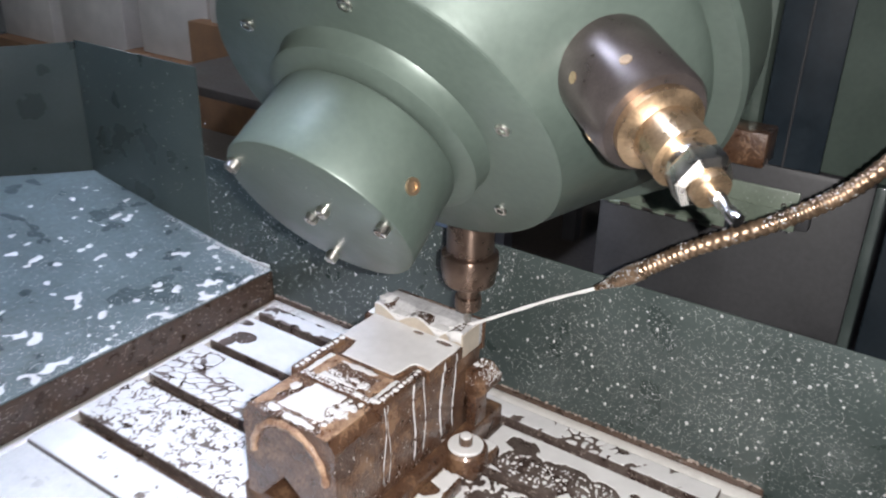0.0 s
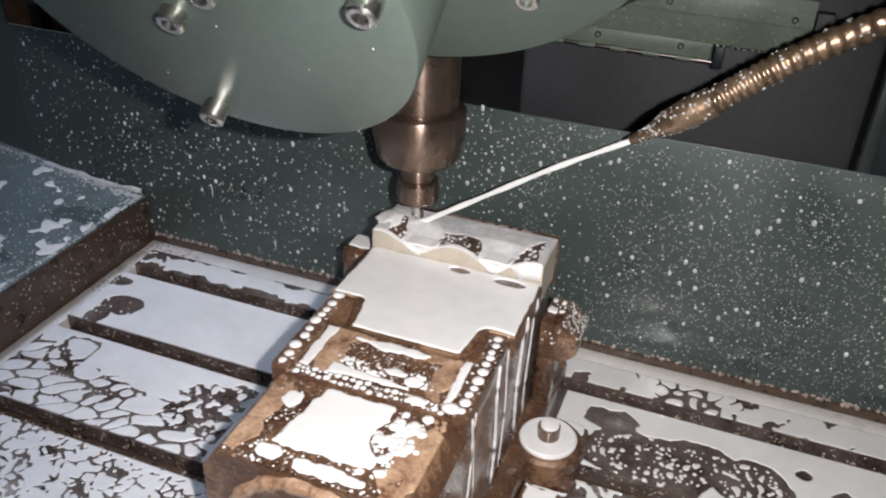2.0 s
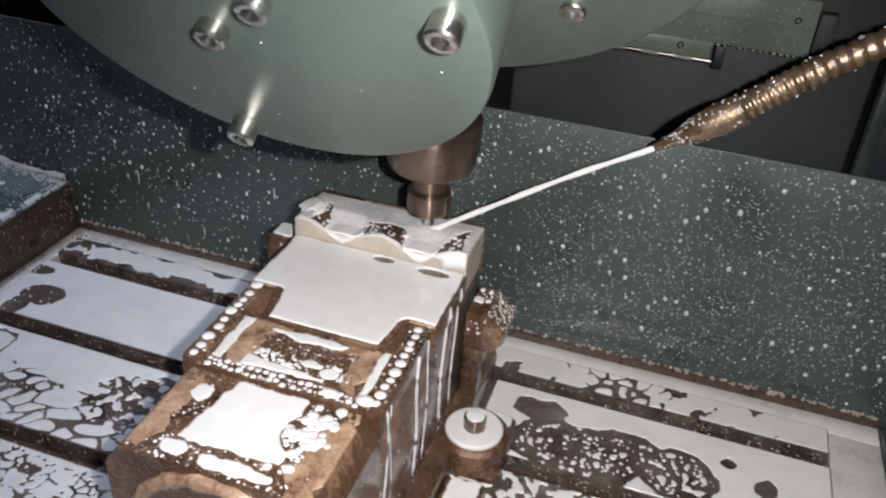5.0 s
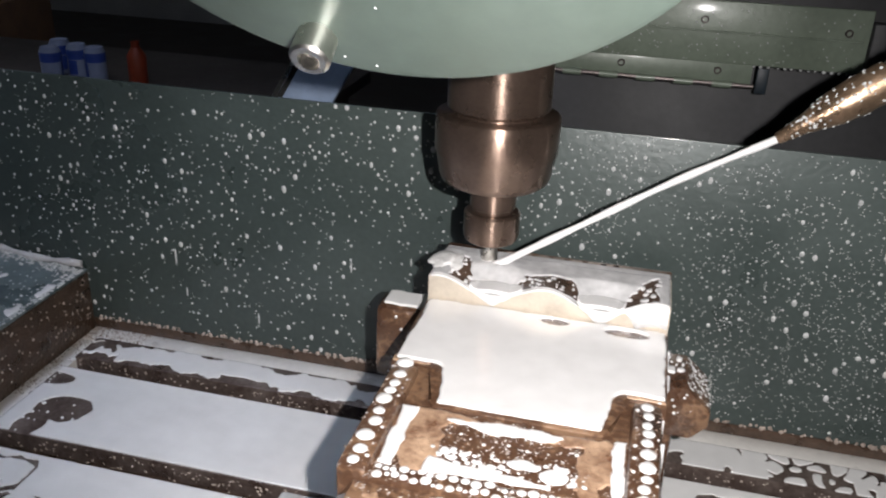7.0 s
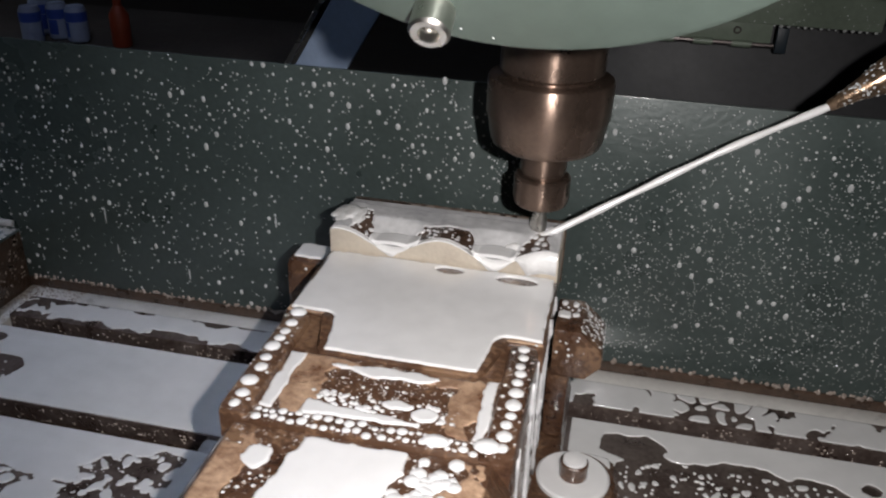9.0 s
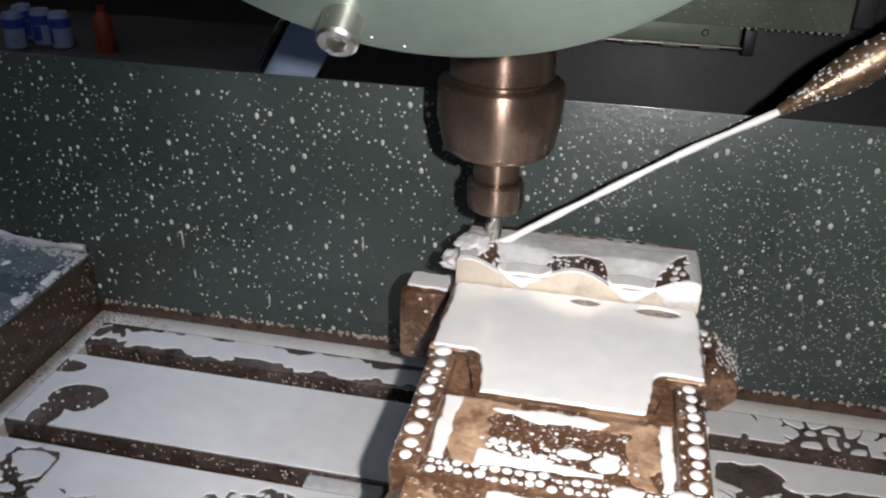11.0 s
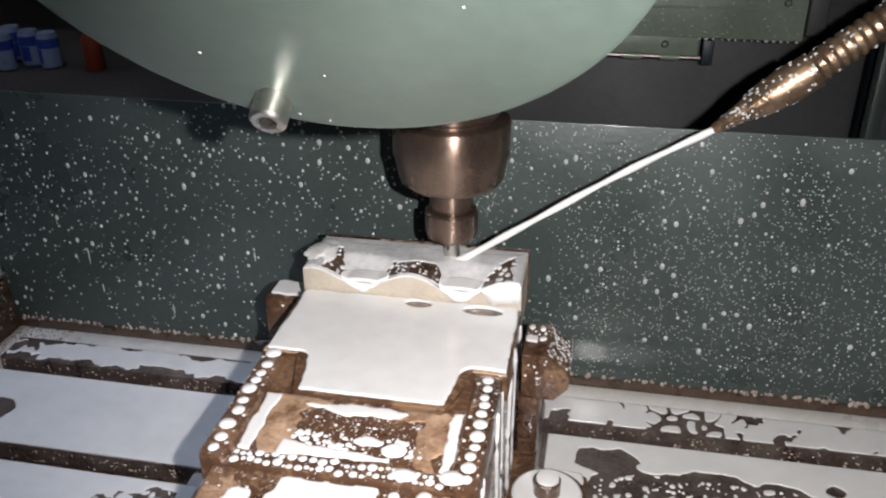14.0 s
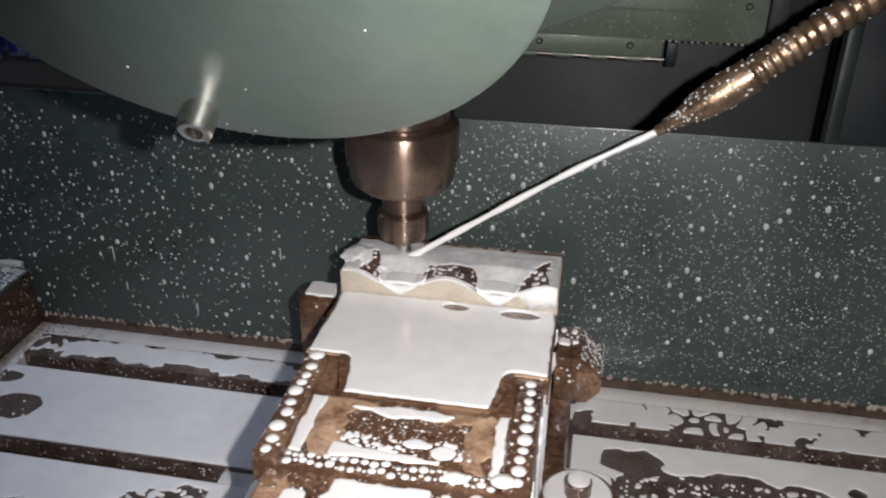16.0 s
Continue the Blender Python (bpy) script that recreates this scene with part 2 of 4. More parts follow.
def drop_mesh(name, drops, material, seg=7, flat=0.5):
    """Many small round drops, each a low dome, on the given frames (centre, normal, radius)."""
    verts, faces = [], []
    for c, nrm, r, stretch in drops:
        n = Vector(nrm).normalized()
        u = n.cross(Vector((0.0, 1.0, 0.0) if abs(n.z) > 0.9 else (0.0, 0.0, 1.0))).normalized()
        v = n.cross(u)
        base = len(verts)
        for rr, hh in ((1.0, 0.0), (0.72, 0.7)):
            for k in range(seg):
                a = 2 * math.pi * k / seg
                verts.append(Vector(c) + r * rr * (math.cos(a) * u + math.sin(a) * stretch * v) + n * (r * flat * hh))
        verts.append(Vector(c) + n * r * flat)
        for k in range(seg):
            j = (k + 1) % seg
            faces.append((base + k, base + j, base + seg + j, base + seg + k))
            faces.append((base + seg + k, base + seg + j, base + 2 * seg))
    me = bpy.data.meshes.new(name)
    me.from_pydata([tuple(v) for v in verts], [], faces)
    me.polygons.foreach_set("use_smooth", [True] * len(me.polygons))
    me.materials.append(material)
    return new(name, me)


# ---------------- the machine table ----------------
SLOTS = [0.141, 0.047, -0.059, -0.164]
TX0, TX1, TY0, TY1 = -0.362, 0.336, -0.225, 0.178


def build_table():
    t = on_table(thing("machine_table", "cast iron machine table with long slots, flooded with milky coolant", "machine table"))
    bm = bmesh.new()
    box(bm, TX0, TX1, TY0, TY1, -0.075, -0.014, 0.002)
    part("table_body", bm, SLOT, t, "dark oily slot bottoms of the table")
    edges = [TY1] + [e for s in SLOTS for e in (s + 0.0072, s - 0.0072)] + [TY0]
    for a, b in zip(edges[::2], edges[1::2]):
        bm = bmesh.new()
        box(bm, TX0, TX1, b, a, -0.0138, 0.0, 0.0012)
        part("table_strip", bm, IRON, t)
    return t


def build_tray():
    t = on_table(thing("splash_tray", "dark green sheet metal splash tray round the machine table", "splash tray"))
    bm = bmesh.new()
    box(bm, -0.512, 0.62, 0.199, 0.2015, -0.10, 0.204, 0.0006)
    part("back_panel", bm, GREEN_DARK, t, "dark green back panel spotted with white drops")
    bm = bmesh.new()
    box(bm, -0.810, -0.5121, 0.199, 0.2015, -0.10, 0.340, 0.0006)
    part("raised_panel", bm, GREEN_DARK, t)
    bm = bmesh.new()
    box(bm, -0.378, 0.376, 0.1975, 0.1988, -0.0038, 0.0048, 0.0005)
    part("rust_line", bm, SLOT, t, "rust-brown grime line along the panel foot")
    # end panel of the left wing, turned a little outwards
    bm = bmesh.new()
    box(bm, -1.15, 0.0, -0.0012, 0.0012, -0.16, 0.232, 0.0006, m=pose(-0.808, 0.198, 0.105, 0, 0, 62))
    part("end_panel", bm, GREEN_DARK, t)
    # sloping sheet of the left wing
    bm = bmesh.new()
    rows = [(-0.379, 0.048), (-0.45, 0.056), (-0.60, 0.078), (-0.80, 0.112), (-1.2, 0.17)]
    lo, hi = [], []
    for x, z in rows:
        hi.append([bm.verts.new((x, y, z)) for y in (-0.60, 0.1985)])
        lo.append([bm.verts.new((x, y, z - 0.002)) for y in (-0.60, 0.1985)])
    for k in range(len(rows) - 1):
        bm.faces.new((hi[k][0], hi[k][1], hi[k + 1][1], hi[k + 1][0]))
        bm.faces.new((lo[k][0], lo[k + 1][0], lo[k + 1][1], lo[k][1]))
    bm.faces.new((hi[0][0], lo[0][0], lo[0][1], hi[0][1]))
    for k in range(len(rows) - 1):
        bm.faces.new((hi[k][0], hi[k + 1][0], lo[k + 1][0], lo[k][0]))
        bm.faces.new((hi[k][1], lo[k][1], lo[k + 1][1], hi[k + 1][1]))
    part("wing_sheet", bm, TRAY_BLUE, t, "blue-grey wing sheet wet with foam")
    # lip under the wing sheet, along the table's end
    bm = bmesh.new()
    box(bm, -0.381, -0.3785, -0.60, 0.1985, -0.06, 0.0455, 0.0006)
    part("wing_lip", bm, SLOT, t, "rust-brown wet lip along the table end")
    # white gutters
    bm = bmesh.new()
    box(bm, -0.378, 0.376, 0.1785, 0.1988, -0.06, -0.004, 0.001)
    part("back_gutter", bm, WHITE_SEAL, t, "white coolant-filled gutter")
    bm = bmesh.new()
    box(bm, -0.3784, -0.3625, -0.40, 0.178, -0.06, -0.004, 0.001)
    part("end_gutter", bm, WHITE_SEAL, t, "white coolant-filled gutter")
    bm = bmesh.new()
    box(bm, -0.362, 0.336, -0.30, -0.2256, -0.06, -0.004, 0.001)
    part("front_gutter", bm, WHITE_SEAL, t, "white coolant-filled gutter")
    bm = bmesh.new()
    box(bm, 0.3365, 0.376, -0.40, 0.178, -0.06, -0.004, 0.001)
    part("far_gutter", bm, WHITE_SEAL, t, "cream gutter at the table end")
    bm = bmesh.new()
    box(bm, 0.3765, 0.62, -0.45, 0.1985, -0.06, 0.002, 0.002)
    part("far_shelf", bm, GREEN_DARK, t)
    return t


# ---------------- the vise and the work ----------------
def build_vise():
    t = on_table(thing("machine_vise", "rust-brown cast iron machine vise flooded with white coolant", "vise"))
    bm = bmesh.new()
    box(bm, -0.075, 0.075, -0.15, 0.135, 0.0005, 0.030, 0.004)
    part("base", bm, RUST, t)
    # body with an arched front for the screw
    bm = bmesh.new()
    out = []
    for k in range(13):
        a = math.pi * k / 12
        out.append((0.045 * math.cos(a), 0.0895 + 0.045 * math.sin(a)))
    prof = [(-0.0605, 0.030), (-0.0605, 0.130), (-0.052, 0.142), (0.052, 0.142), (0.0605, 0.130), (0.0605, 0.030), (0.045, 0.030)] + out + [(-0.045, 0.030)]
    v0 = [bm.verts.new((x, -0.154, z)) for x, z in prof]
    v1 = [bm.verts.new((x, -0.087, z)) for x, z in prof]
    n = len(prof)
    for k in range(n):
        bm.faces.new((v0[k], v0[(k + 1) % n], v1[(k + 1) % n], v1[k]))
    for vs in (v0, v1):
        f = bm.faces.new(vs)
        bmesh.ops.triangulate(bm, faces=[f])
    part("screw_housing", bm, RUST, t, "arched housing of the vise screw", smooth=25)
    bm = bmesh.new()
    revolve(bm, [(0, 0.0), (0.038, 0.0), (0.038, 0.004), (0.020, 0.006), (0.020, 0.03), (0.013, 0.034), (0.0, 0.034)], pose(0, -0.115, 0.083, 90), 32)
    part("screw_nut", bm, OCHRE, t)
    bm = bmesh.new()
    tube(bm, [(0.0478 * math.cos(math.pi * k / 24), -0.1545, 0.0895 + 0.0478 * math.sin(math.pi * k / 24)) for k in range(25)], [0.0042 + 0.0010 * math.sin(k * 2.1) for k in range(25)], 10)
    part("arch_rim", bm, OCHRE, t, "sludge-coated ochre rim of the arch")
    bm = bmesh.new()
    box(bm, -0.0600, 0.0600, -0.0868, 0.100, 0.0300, 0.1432, 0.003)
    part("body", bm, RUST, t)
    for x in (-0.0540, 0.0540):
        bm = bmesh.new()
        box(bm, x - 0.0065, x + 0.0065, -0.0860, -0.0095, 0.1300, 0.1468, 0.0030)
        part("side_rail", bm, RUST, t)
    bm = bmesh.new()
    box(bm, -0.0472, 0.0472, -0.0865, -0.0775, 0.1300, 0.1448, 0.0022)
    part("cross_bar", bm, RUST, t)
    bm = bmesh.new()
    prism(bm, [(-0.0625, -0.006), (-0.0425, -0.006), (-0.0380, -0.032), (-0.0350, -0.0355), (0.0370, -0.0355), (0.0400, -0.032), (0.0455, -0.006), (0.0625, -0.006), (0.0625, 0.0570), (-0.0625, 0.0570)], 0.1300, 0.1445, 0.0015)
    part("moving_jaw", bm, RUST, t)
    bm = bmesh.new()
    box(bm, -0.0625, 0.0622, 0.0990, 0.1055, 0.1200, 0.1572, 0.0012)
    part("fixed_jaw", bm, RUST, t)
    # wide clamping bar under the fixed jaw
    for x0, x1, y0, y1, z0, z1 in ((-0.099, -0.0628, 0.080, 0.1045, 0.075, 0.1225), (0.0628, 0.0905, 0.064, 0.100, 0.080, 0.1105)):
        bm = bmesh.new()
        if x0 > 0:
            # cast lug with its lower outer corner cut away
            ring = [(x0, z0), (x1 - 0.008, z0), (x1, z0 + 0.009), (x1, z1 - 0.012), (x1 - 0.013, z1), (x0, z1)]
            va, vb = [bm.verts.new((x, y0, z)) for x, z in ring], [bm.verts.new((x, y1, z)) for x, z in ring]
            fs = [bm.faces.new((va[k], va[(k + 1) % 6], vb[(k + 1) % 6], vb[k])) for k in range(6)]
            fs += [bm.faces.new(va), bm.faces.new(list(reversed(vb)))]
            bmesh.ops.bevel(bm, geom=list({e for f in fs for e in f.edges}), offset=0.0015, segments=2, affect="EDGES", profile=0.5)
        else:
            box(bm, x0, x1, y0, y1, z0, z1, 0.0045, 2)
        part("side_lug", bm, RUST, t)
    for x0, x1 in ((-0.080, -0.0605), (0.0605, 0.074)):
        bm = bmesh.new()
        box(bm, x0, x1, 0.072, 0.098, 0.0302, 0.0795, 0.003)
        part("lug_foot", bm, RUST, t)
    bm = bmesh.new()
    box(bm, 0.0755, 0.104, -0.115, 0.004, 0.0006, 0.020, 0.004)
    part("base_flange", bm, RUST, t)
    bm = bmesh.new()
    for k, (x0, x1) in enumerate(((-0.040, -0.034), (-0.031, -0.026), (-0.023, -0.016), (-0.013, -0.008), (-0.005, 0.002), (0.005, 0.012), (0.015, 0.019), (0.022, 0.030))):
        box(bm, x0 + 0.012, x1 + 0.012, 0.1005, 0.1022 + 0.0006 * (k % 2), 0.1571, 0.1575, 0.0002, 1)
    tagged(part("cast_mark", bm, DRIP_BROWN, t, "unreadable cast marks on the jaw"), kind="stuff")
    return t


def build_clamp():
    t = on_table(thing("clamp_bolt", "steel clamping stud with washer holding the vise foot", "bolt"))
    bm = bmesh.new()
    box(bm, 0.0615, 0.108, 0.018, 0.078, 0.0008, 0.018, 0.006)
    revolve(bm, [(0, 0.010), (0.0262, 0.010), (0.0255, 0.028), (0.0235, 0.0305), (0, 0.0305)], pose(0.083, 0.039, 0), 40)
    part("clamp_foot", bm, RUST, t)
    bm = bmesh.new()
    revolve(bm, [(0, 0), (0.0205, 0), (0.0205, 0.0020), (0.0192, 0.0030), (0.0, 0.0030)], pose(0.083, 0.039, 0.0306), 40)
    part("washer", bm, MILK, t, "washer under a white coolant film")
    bm = bmesh.new()
    revolve(bm, [(0, 0), (0.0078, 0), (0.0078, 0.0090), (0.0070, 0.0100), (0, 0.0100)], pose(0.083, 0.039, 0.0337), 24)
    part("stud", bm, RUST, t)
    bm = bmesh.new()
    revolve(bm, [(0, 0), (0.0069, 0), (0.0064, 0.0014), (0.003, 0.0022), (0, 0.0023)], pose(0.083, 0.039, 0.0438), 20)
    part("coolant_cap", bm, MILK, t, "white coolant standing on the stud")
    return t


def top_of_work(x, y):
    return 0.1545 + wave(x)


def build_work():
    t = on_table(thing("workpiece", "light metal block being milled to a wavy profile in the vise", "workpiece"))
    bm = bmesh.new()
    n = 80
    y0, y1 = 0.0575, 0.0920
    up, dn = [], []
    for k in range(n + 1):
        x = -0.0618 + 0.1236 * k / n
        z = top_of_work(x, y0)
        up.append([bm.verts.new((x, y, z)) for y in (y0, y1)])
        dn.append([bm.verts.new((x, y, 0.1290)) for y in (y0, y1)])
    for k in range(n):
        bm.faces.new((up[k][0], up[k + 1][0], up[k + 1][1], up[k][1]))
        bm.faces.new((dn[k][0], dn[k][1], dn[k + 1][1], dn[k + 1][0]))
        bm.faces.new((dn[k][0], dn[k + 1][0], up[k + 1][0], up[k][0]))
        bm.faces.new((dn[k][1], up[k][1], up[k + 1][1], dn[k + 1][1]))
    for k in (0, n):
        bm.faces.new((up[k][0], up[k][1], dn[k][1], dn[k][0]))
    part("wavy_front", bm, ALU, t, "freshly milled wavy edge")
    bm = bmesh.new()
    box(bm, -0.0615, 0.0615, 0.0922, 0.0988, 0.1290, 0.1575, 0.0006)
    part("uncut_back", bm, ALU_WET, t)
    return t


# ---------------- the milling head ----------------
HEAD_AXIS = Vector((0.0, -math.cos(math.radians(35.8)), -math.sin(math.radians(35.8))))
HEAD_FACE = Vector((0.0095, -0.2440, 0.3728))
HUB = Matrix.Translation(HEAD_FACE) @ Matrix((Vector((-1, 0, 0)), HEAD_AXIS.cross(Vector((-1, 0, 0))), HEAD_AXIS)).transposed().to_4x4()


def socket_screw(bm_head, bm_hole, m, r=0.0055, h=0.009):
    revolve(bm_head, [(r, -0.001), (r, h - 0.0008), (r - 0.0008, h), (r * 0.55, h), (r * 0.55, h - 0.004), (0, h - 0.004)], m, 20)
    revolve(bm_hole, [(0, h - 0.0038), (r * 0.5, h - 0.0038)], m, 6)


def spindle(head, origin, direction, length, bright):
    """A tool spindle whose tip lies at length from origin."""
    m = axis_pose(origin, direction)
    L = length
    sp = tagged(new("spindle"), "bright second spindle with a clamped cutter" if bright else "bronze-brown spindle with collet chuck and cutter")
    sp.parent = head
    a = 0.110 if bright else 0.140
    bm = bmesh.new()
    if bright:
        revolve(bm, [(0.0, L - 0.24), (0.047, L - 0.24), (0.047, L - 0.185), (0.040, L - 0.183), (0.0395, L - 0.105), (0.037, L - 0.101), (0.0, L - 0.101)], m, 48)
    else:
        revolve(bm, [(0.0, L - 0.20), (0.0262, L - 0.20), (0.0262, L - 0.0915), (0.0235, L - 0.0895), (0.0235, L - 0.0885), (0.0, L - 0.0885)], m, 48)
    part("sleeve", bm, STEEL_DARK if bright else STEEL_BROWN, sp)
    bm = bmesh.new()
    if bright:
        revolve(bm, [(0.0, L - 0.1008), (0.030, L - 0.1008), (0.031, L - 0.093), (0.026, L - 0.091), (0.022, L - 0.088), (0.022, L - 0.062), (0.0, L - 0.062)], m, 48)
    else:
        revolve(bm, [(0.0, L - 0.0884), (0.0300, L - 0.0884), (0.0312, L - 0.0878), (0.0318, L - 0.0865), (0.0318, L - 0.0690), (0.0310, L - 0.0675), (0.0290, L - 0.0562), (0.0278, L - 0.0535), (0.0255, L - 0.0517), (0.0125, L - 0.0514), (0.0, L - 0.0515)], m, 56)
    part("chuck_nut", bm, BRASS if bright else STEEL_BROWN, sp)
    bm = bmesh.new()
    if bright:
        revolve(bm, [(0.0, L - 0.0619), (0.0165, L - 0.0619), (0.0165, L - 0.052), (0.0, L - 0.052)], m, 40)
        revolve(bm, [(0.0, L - 0.0518), (0.0195, L - 0.0518), (0.0205, L - 0.050), (0.0205, L - 0.038), (0.016, L - 0.034), (0.0, L - 0.034)], m, 6)
    else:
        revolve(bm, [(0.0, L - 0.0513), (0.0122, L - 0.0513), (0.0122, L - 0.0375), (0.0112, L - 0.0368), (0.0112, L - 0.0352), (0.0, L - 0.0352)], m, 40)
    part("collet", bm, STEEL if bright else STEEL_BROWN, sp)
    bm = bmesh.new()
    if bright:
        revolve(bm, [(0.0, L - 0.0338), (0.013, L - 0.0338), (0.0125, L - 0.028), (0.0, L - 0.027)], m, 32)
    else:
        revolve(bm, [(0.0, L - 0.0351), (0.0138, L - 0.0351), (0.0150, L - 0.0339), (0.0150, L - 0.0225), (0.0140, L - 0.0192), (0.0118, L - 0.0178), (0.006, L - 0.0177), (0.0, L - 0.0178)], m, 40)
    part("collet_nut", bm, BRASS if bright else STEEL_BROWN, sp)
    # cutter with two twisted flutes
    bm = bmesh.new()
    rings = []
    r0 = 0.0046
    nseg, nz_ = 16, 14
    for k in range(nz_ + 1):
        z = L - (0.0280 if bright else 0.0190) + (0.0280 if bright else 0.0190) * k / nz_
        ring = []
        for j in range(nseg):
            a = 2 * math.pi * j / nseg
            cut = 1.0 if k < 4 else 0.74 + 0.26 * abs(math.cos(a))
            b = a + (k * 0.32 if k >= 4 else 0)
            ring.append(bm.verts.new(m @ Vector((r0 * cut * math.cos(b), r0 * cut * math.sin(b), z))))
        rings.append(ring)
    for p, q in zip(rings, rings[1:]):
        for j in range(nseg):
            bm.faces.new((p[j], p[(j + 1) % nseg], q[(j + 1) % nseg], q[j]))
    bm.faces.new(rings[-1])
    part("cutter", bm, STEEL, sp, "bright fluted end mill")
    if bright:
        for k in range(5):
            bm = bmesh.new()
            revolve(bm, [(0, 0.0385), (0.0045, 0.0385), (0.0042, 0.0402), (0.0, 0.0402)], m @ pose(0, 0, L - 0.125 - 0.026 * (k % 2), 0, 0, 50 * k + 120) @ pose(0, 0, 0, 0, 90, 0), 14)
            part("set_screw", bm, BRASS, sp)
    return sp


def build_head():
    head = thing("milling_head", "grey-green enamelled turret milling head with vertical spindle", "milling head")
    bm = bmesh.new()
    revolve(bm, [(0.0, 0.0), (0.0835, 0.0), (0.0855, -0.0008), (0.0862, -0.003), (0.0840, -0.072), (0.0825, -0.0765), (0.0795, -0.0785), (0.0, -0.0785)], HUB, 96)
    part("hub_cap", bm, GREEN, head)
    bm = bmesh.new()
    revolve(bm, [(0.0, -0.0787), (0.0800, -0.0787), (0.0955, -0.0815), (0.0990, -0.084), (0.0995, -0.098), (0.102, -0.1025), (0.0, -0.1026)], HUB, 96)
    part("collar", bm, GREEN, head)
    bm = bmesh.new()
    revolve(bm, [(0.0, -0.1028), (0.162, -0.1028), (0.1645, -0.1045), (0.1650, -0.107), (0.236, -0.205), (0.240, -0.214), (0.240, -0.2218), (0.0, -0.2218)], HUB, 128)
    part("drum", bm, GREEN, head)
    bm = bmesh.new()
    revolve(bm, [(0.0, -0.222), (0.262, -0.222), (0.266, -0.226), (0.266, -0.275), (0.25, -0.285), (0.0, -0.285)], HUB, 128)
    part("swivel_base", bm, GREEN, head, "blue-green swivel base behind the drum")
    # screws
    for (x, y), h in (((0.0620, -0.0455), 0.0085), ((-0.0745, -0.0147), 0.0085), ((0.0230, 0.0727), 0.0085), ((-0.0110, -0.0085), 0.006), ((0.0112, 0.0097), 0.006)):
        m = HUB @ pose(x, y, 0)
        bm, hole = bmesh.new(), bmesh.new()
        socket_screw(bm, hole, m, 0.0056, h)
        s = part("cap_screw", bm, STEEL, head, "bright socket screw")
        part("hex_socket", hole, SOCKET, s)
    for x, y in ((0.1000, -0.0880), (-0.0268, -0.1289), (-0.1245, -0.0200), (-0.0862, 0.1015), (0.0250, 0.1300), (0.1240, 0.0280)):
        m = HUB @ pose(x, y, -0.1028)
        bm, hole = bmesh.new(), bmesh.new()
        socket_screw(bm, hole, m, 0.0062, 0.0025)
        s = part("flange_screw", bm, STEEL, head, "sunk socket screw in the flange")
        part("hex_socket", hole, SOCKET, s)
    rng = random.Random(3)
    sp = []
    for k in range(24):
        a, q = rng.uniform(0, 6.28), 0.082 * math.sqrt(rng.random())
        p = HUB @ Vector((q * math.cos(a), q * math.sin(a), 0.0002))
        sp.append((p, HEAD_AXIS, rng.uniform(0.0002, 0.0006), 1.0))
    ob = drop_mesh("hub_specks", sp, DROP, 7, 0.4)
    ob.parent = head
    tagged(ob, "small dried coolant specks", kind="stuff")
    # oil hole on the hub
    m = HUB @ pose(0, 0, -0.034, 0, 0, 195) @ pose(0.0852, 0, 0, 0, 90, 0)
    bm = bmesh.new()
    revolve(bm, [(0.0, 0.0004), (0.0035, 0.0004), (0.0038, 0.0018), (0.0068, 0.0018), (0.0072, 0.0), (0.0, -0.001)], m, 24)
    part("grease_nipple", bm, BRASS, head)
    spindle(head, (0.002, 0, 0.575), (0, 0, -1), 0.420, False)
    spindle(head, SECOND_AT, SECOND, 0.424, True)
    # dark seat ring where the second spindle leaves the drum
    bm = bmesh.new()
    revolve(bm, [(0.0, 0.17), (0.050, 0.17), (0.050, 0.238), (0.046, 0.241), (0.046, 0.236), (0.0, 0.236)], axis_pose(SECOND_AT, SECOND), 48)
    part("spindle_seat", bm, RUST, head, "dark bronze seat ring")
    # ram that carries the head
    bm = bmesh.new()
    box(bm, -0.16, 0.16, 0.10, 0.75, 0.56, 0.90, 0.03, 3)
    part("ram", bm, GREEN, head)
    return head


SECOND_AT = (0.008, 0.0, 0.575)
SECOND = Vector((0.324, -0.242, -0.124)).normalized()


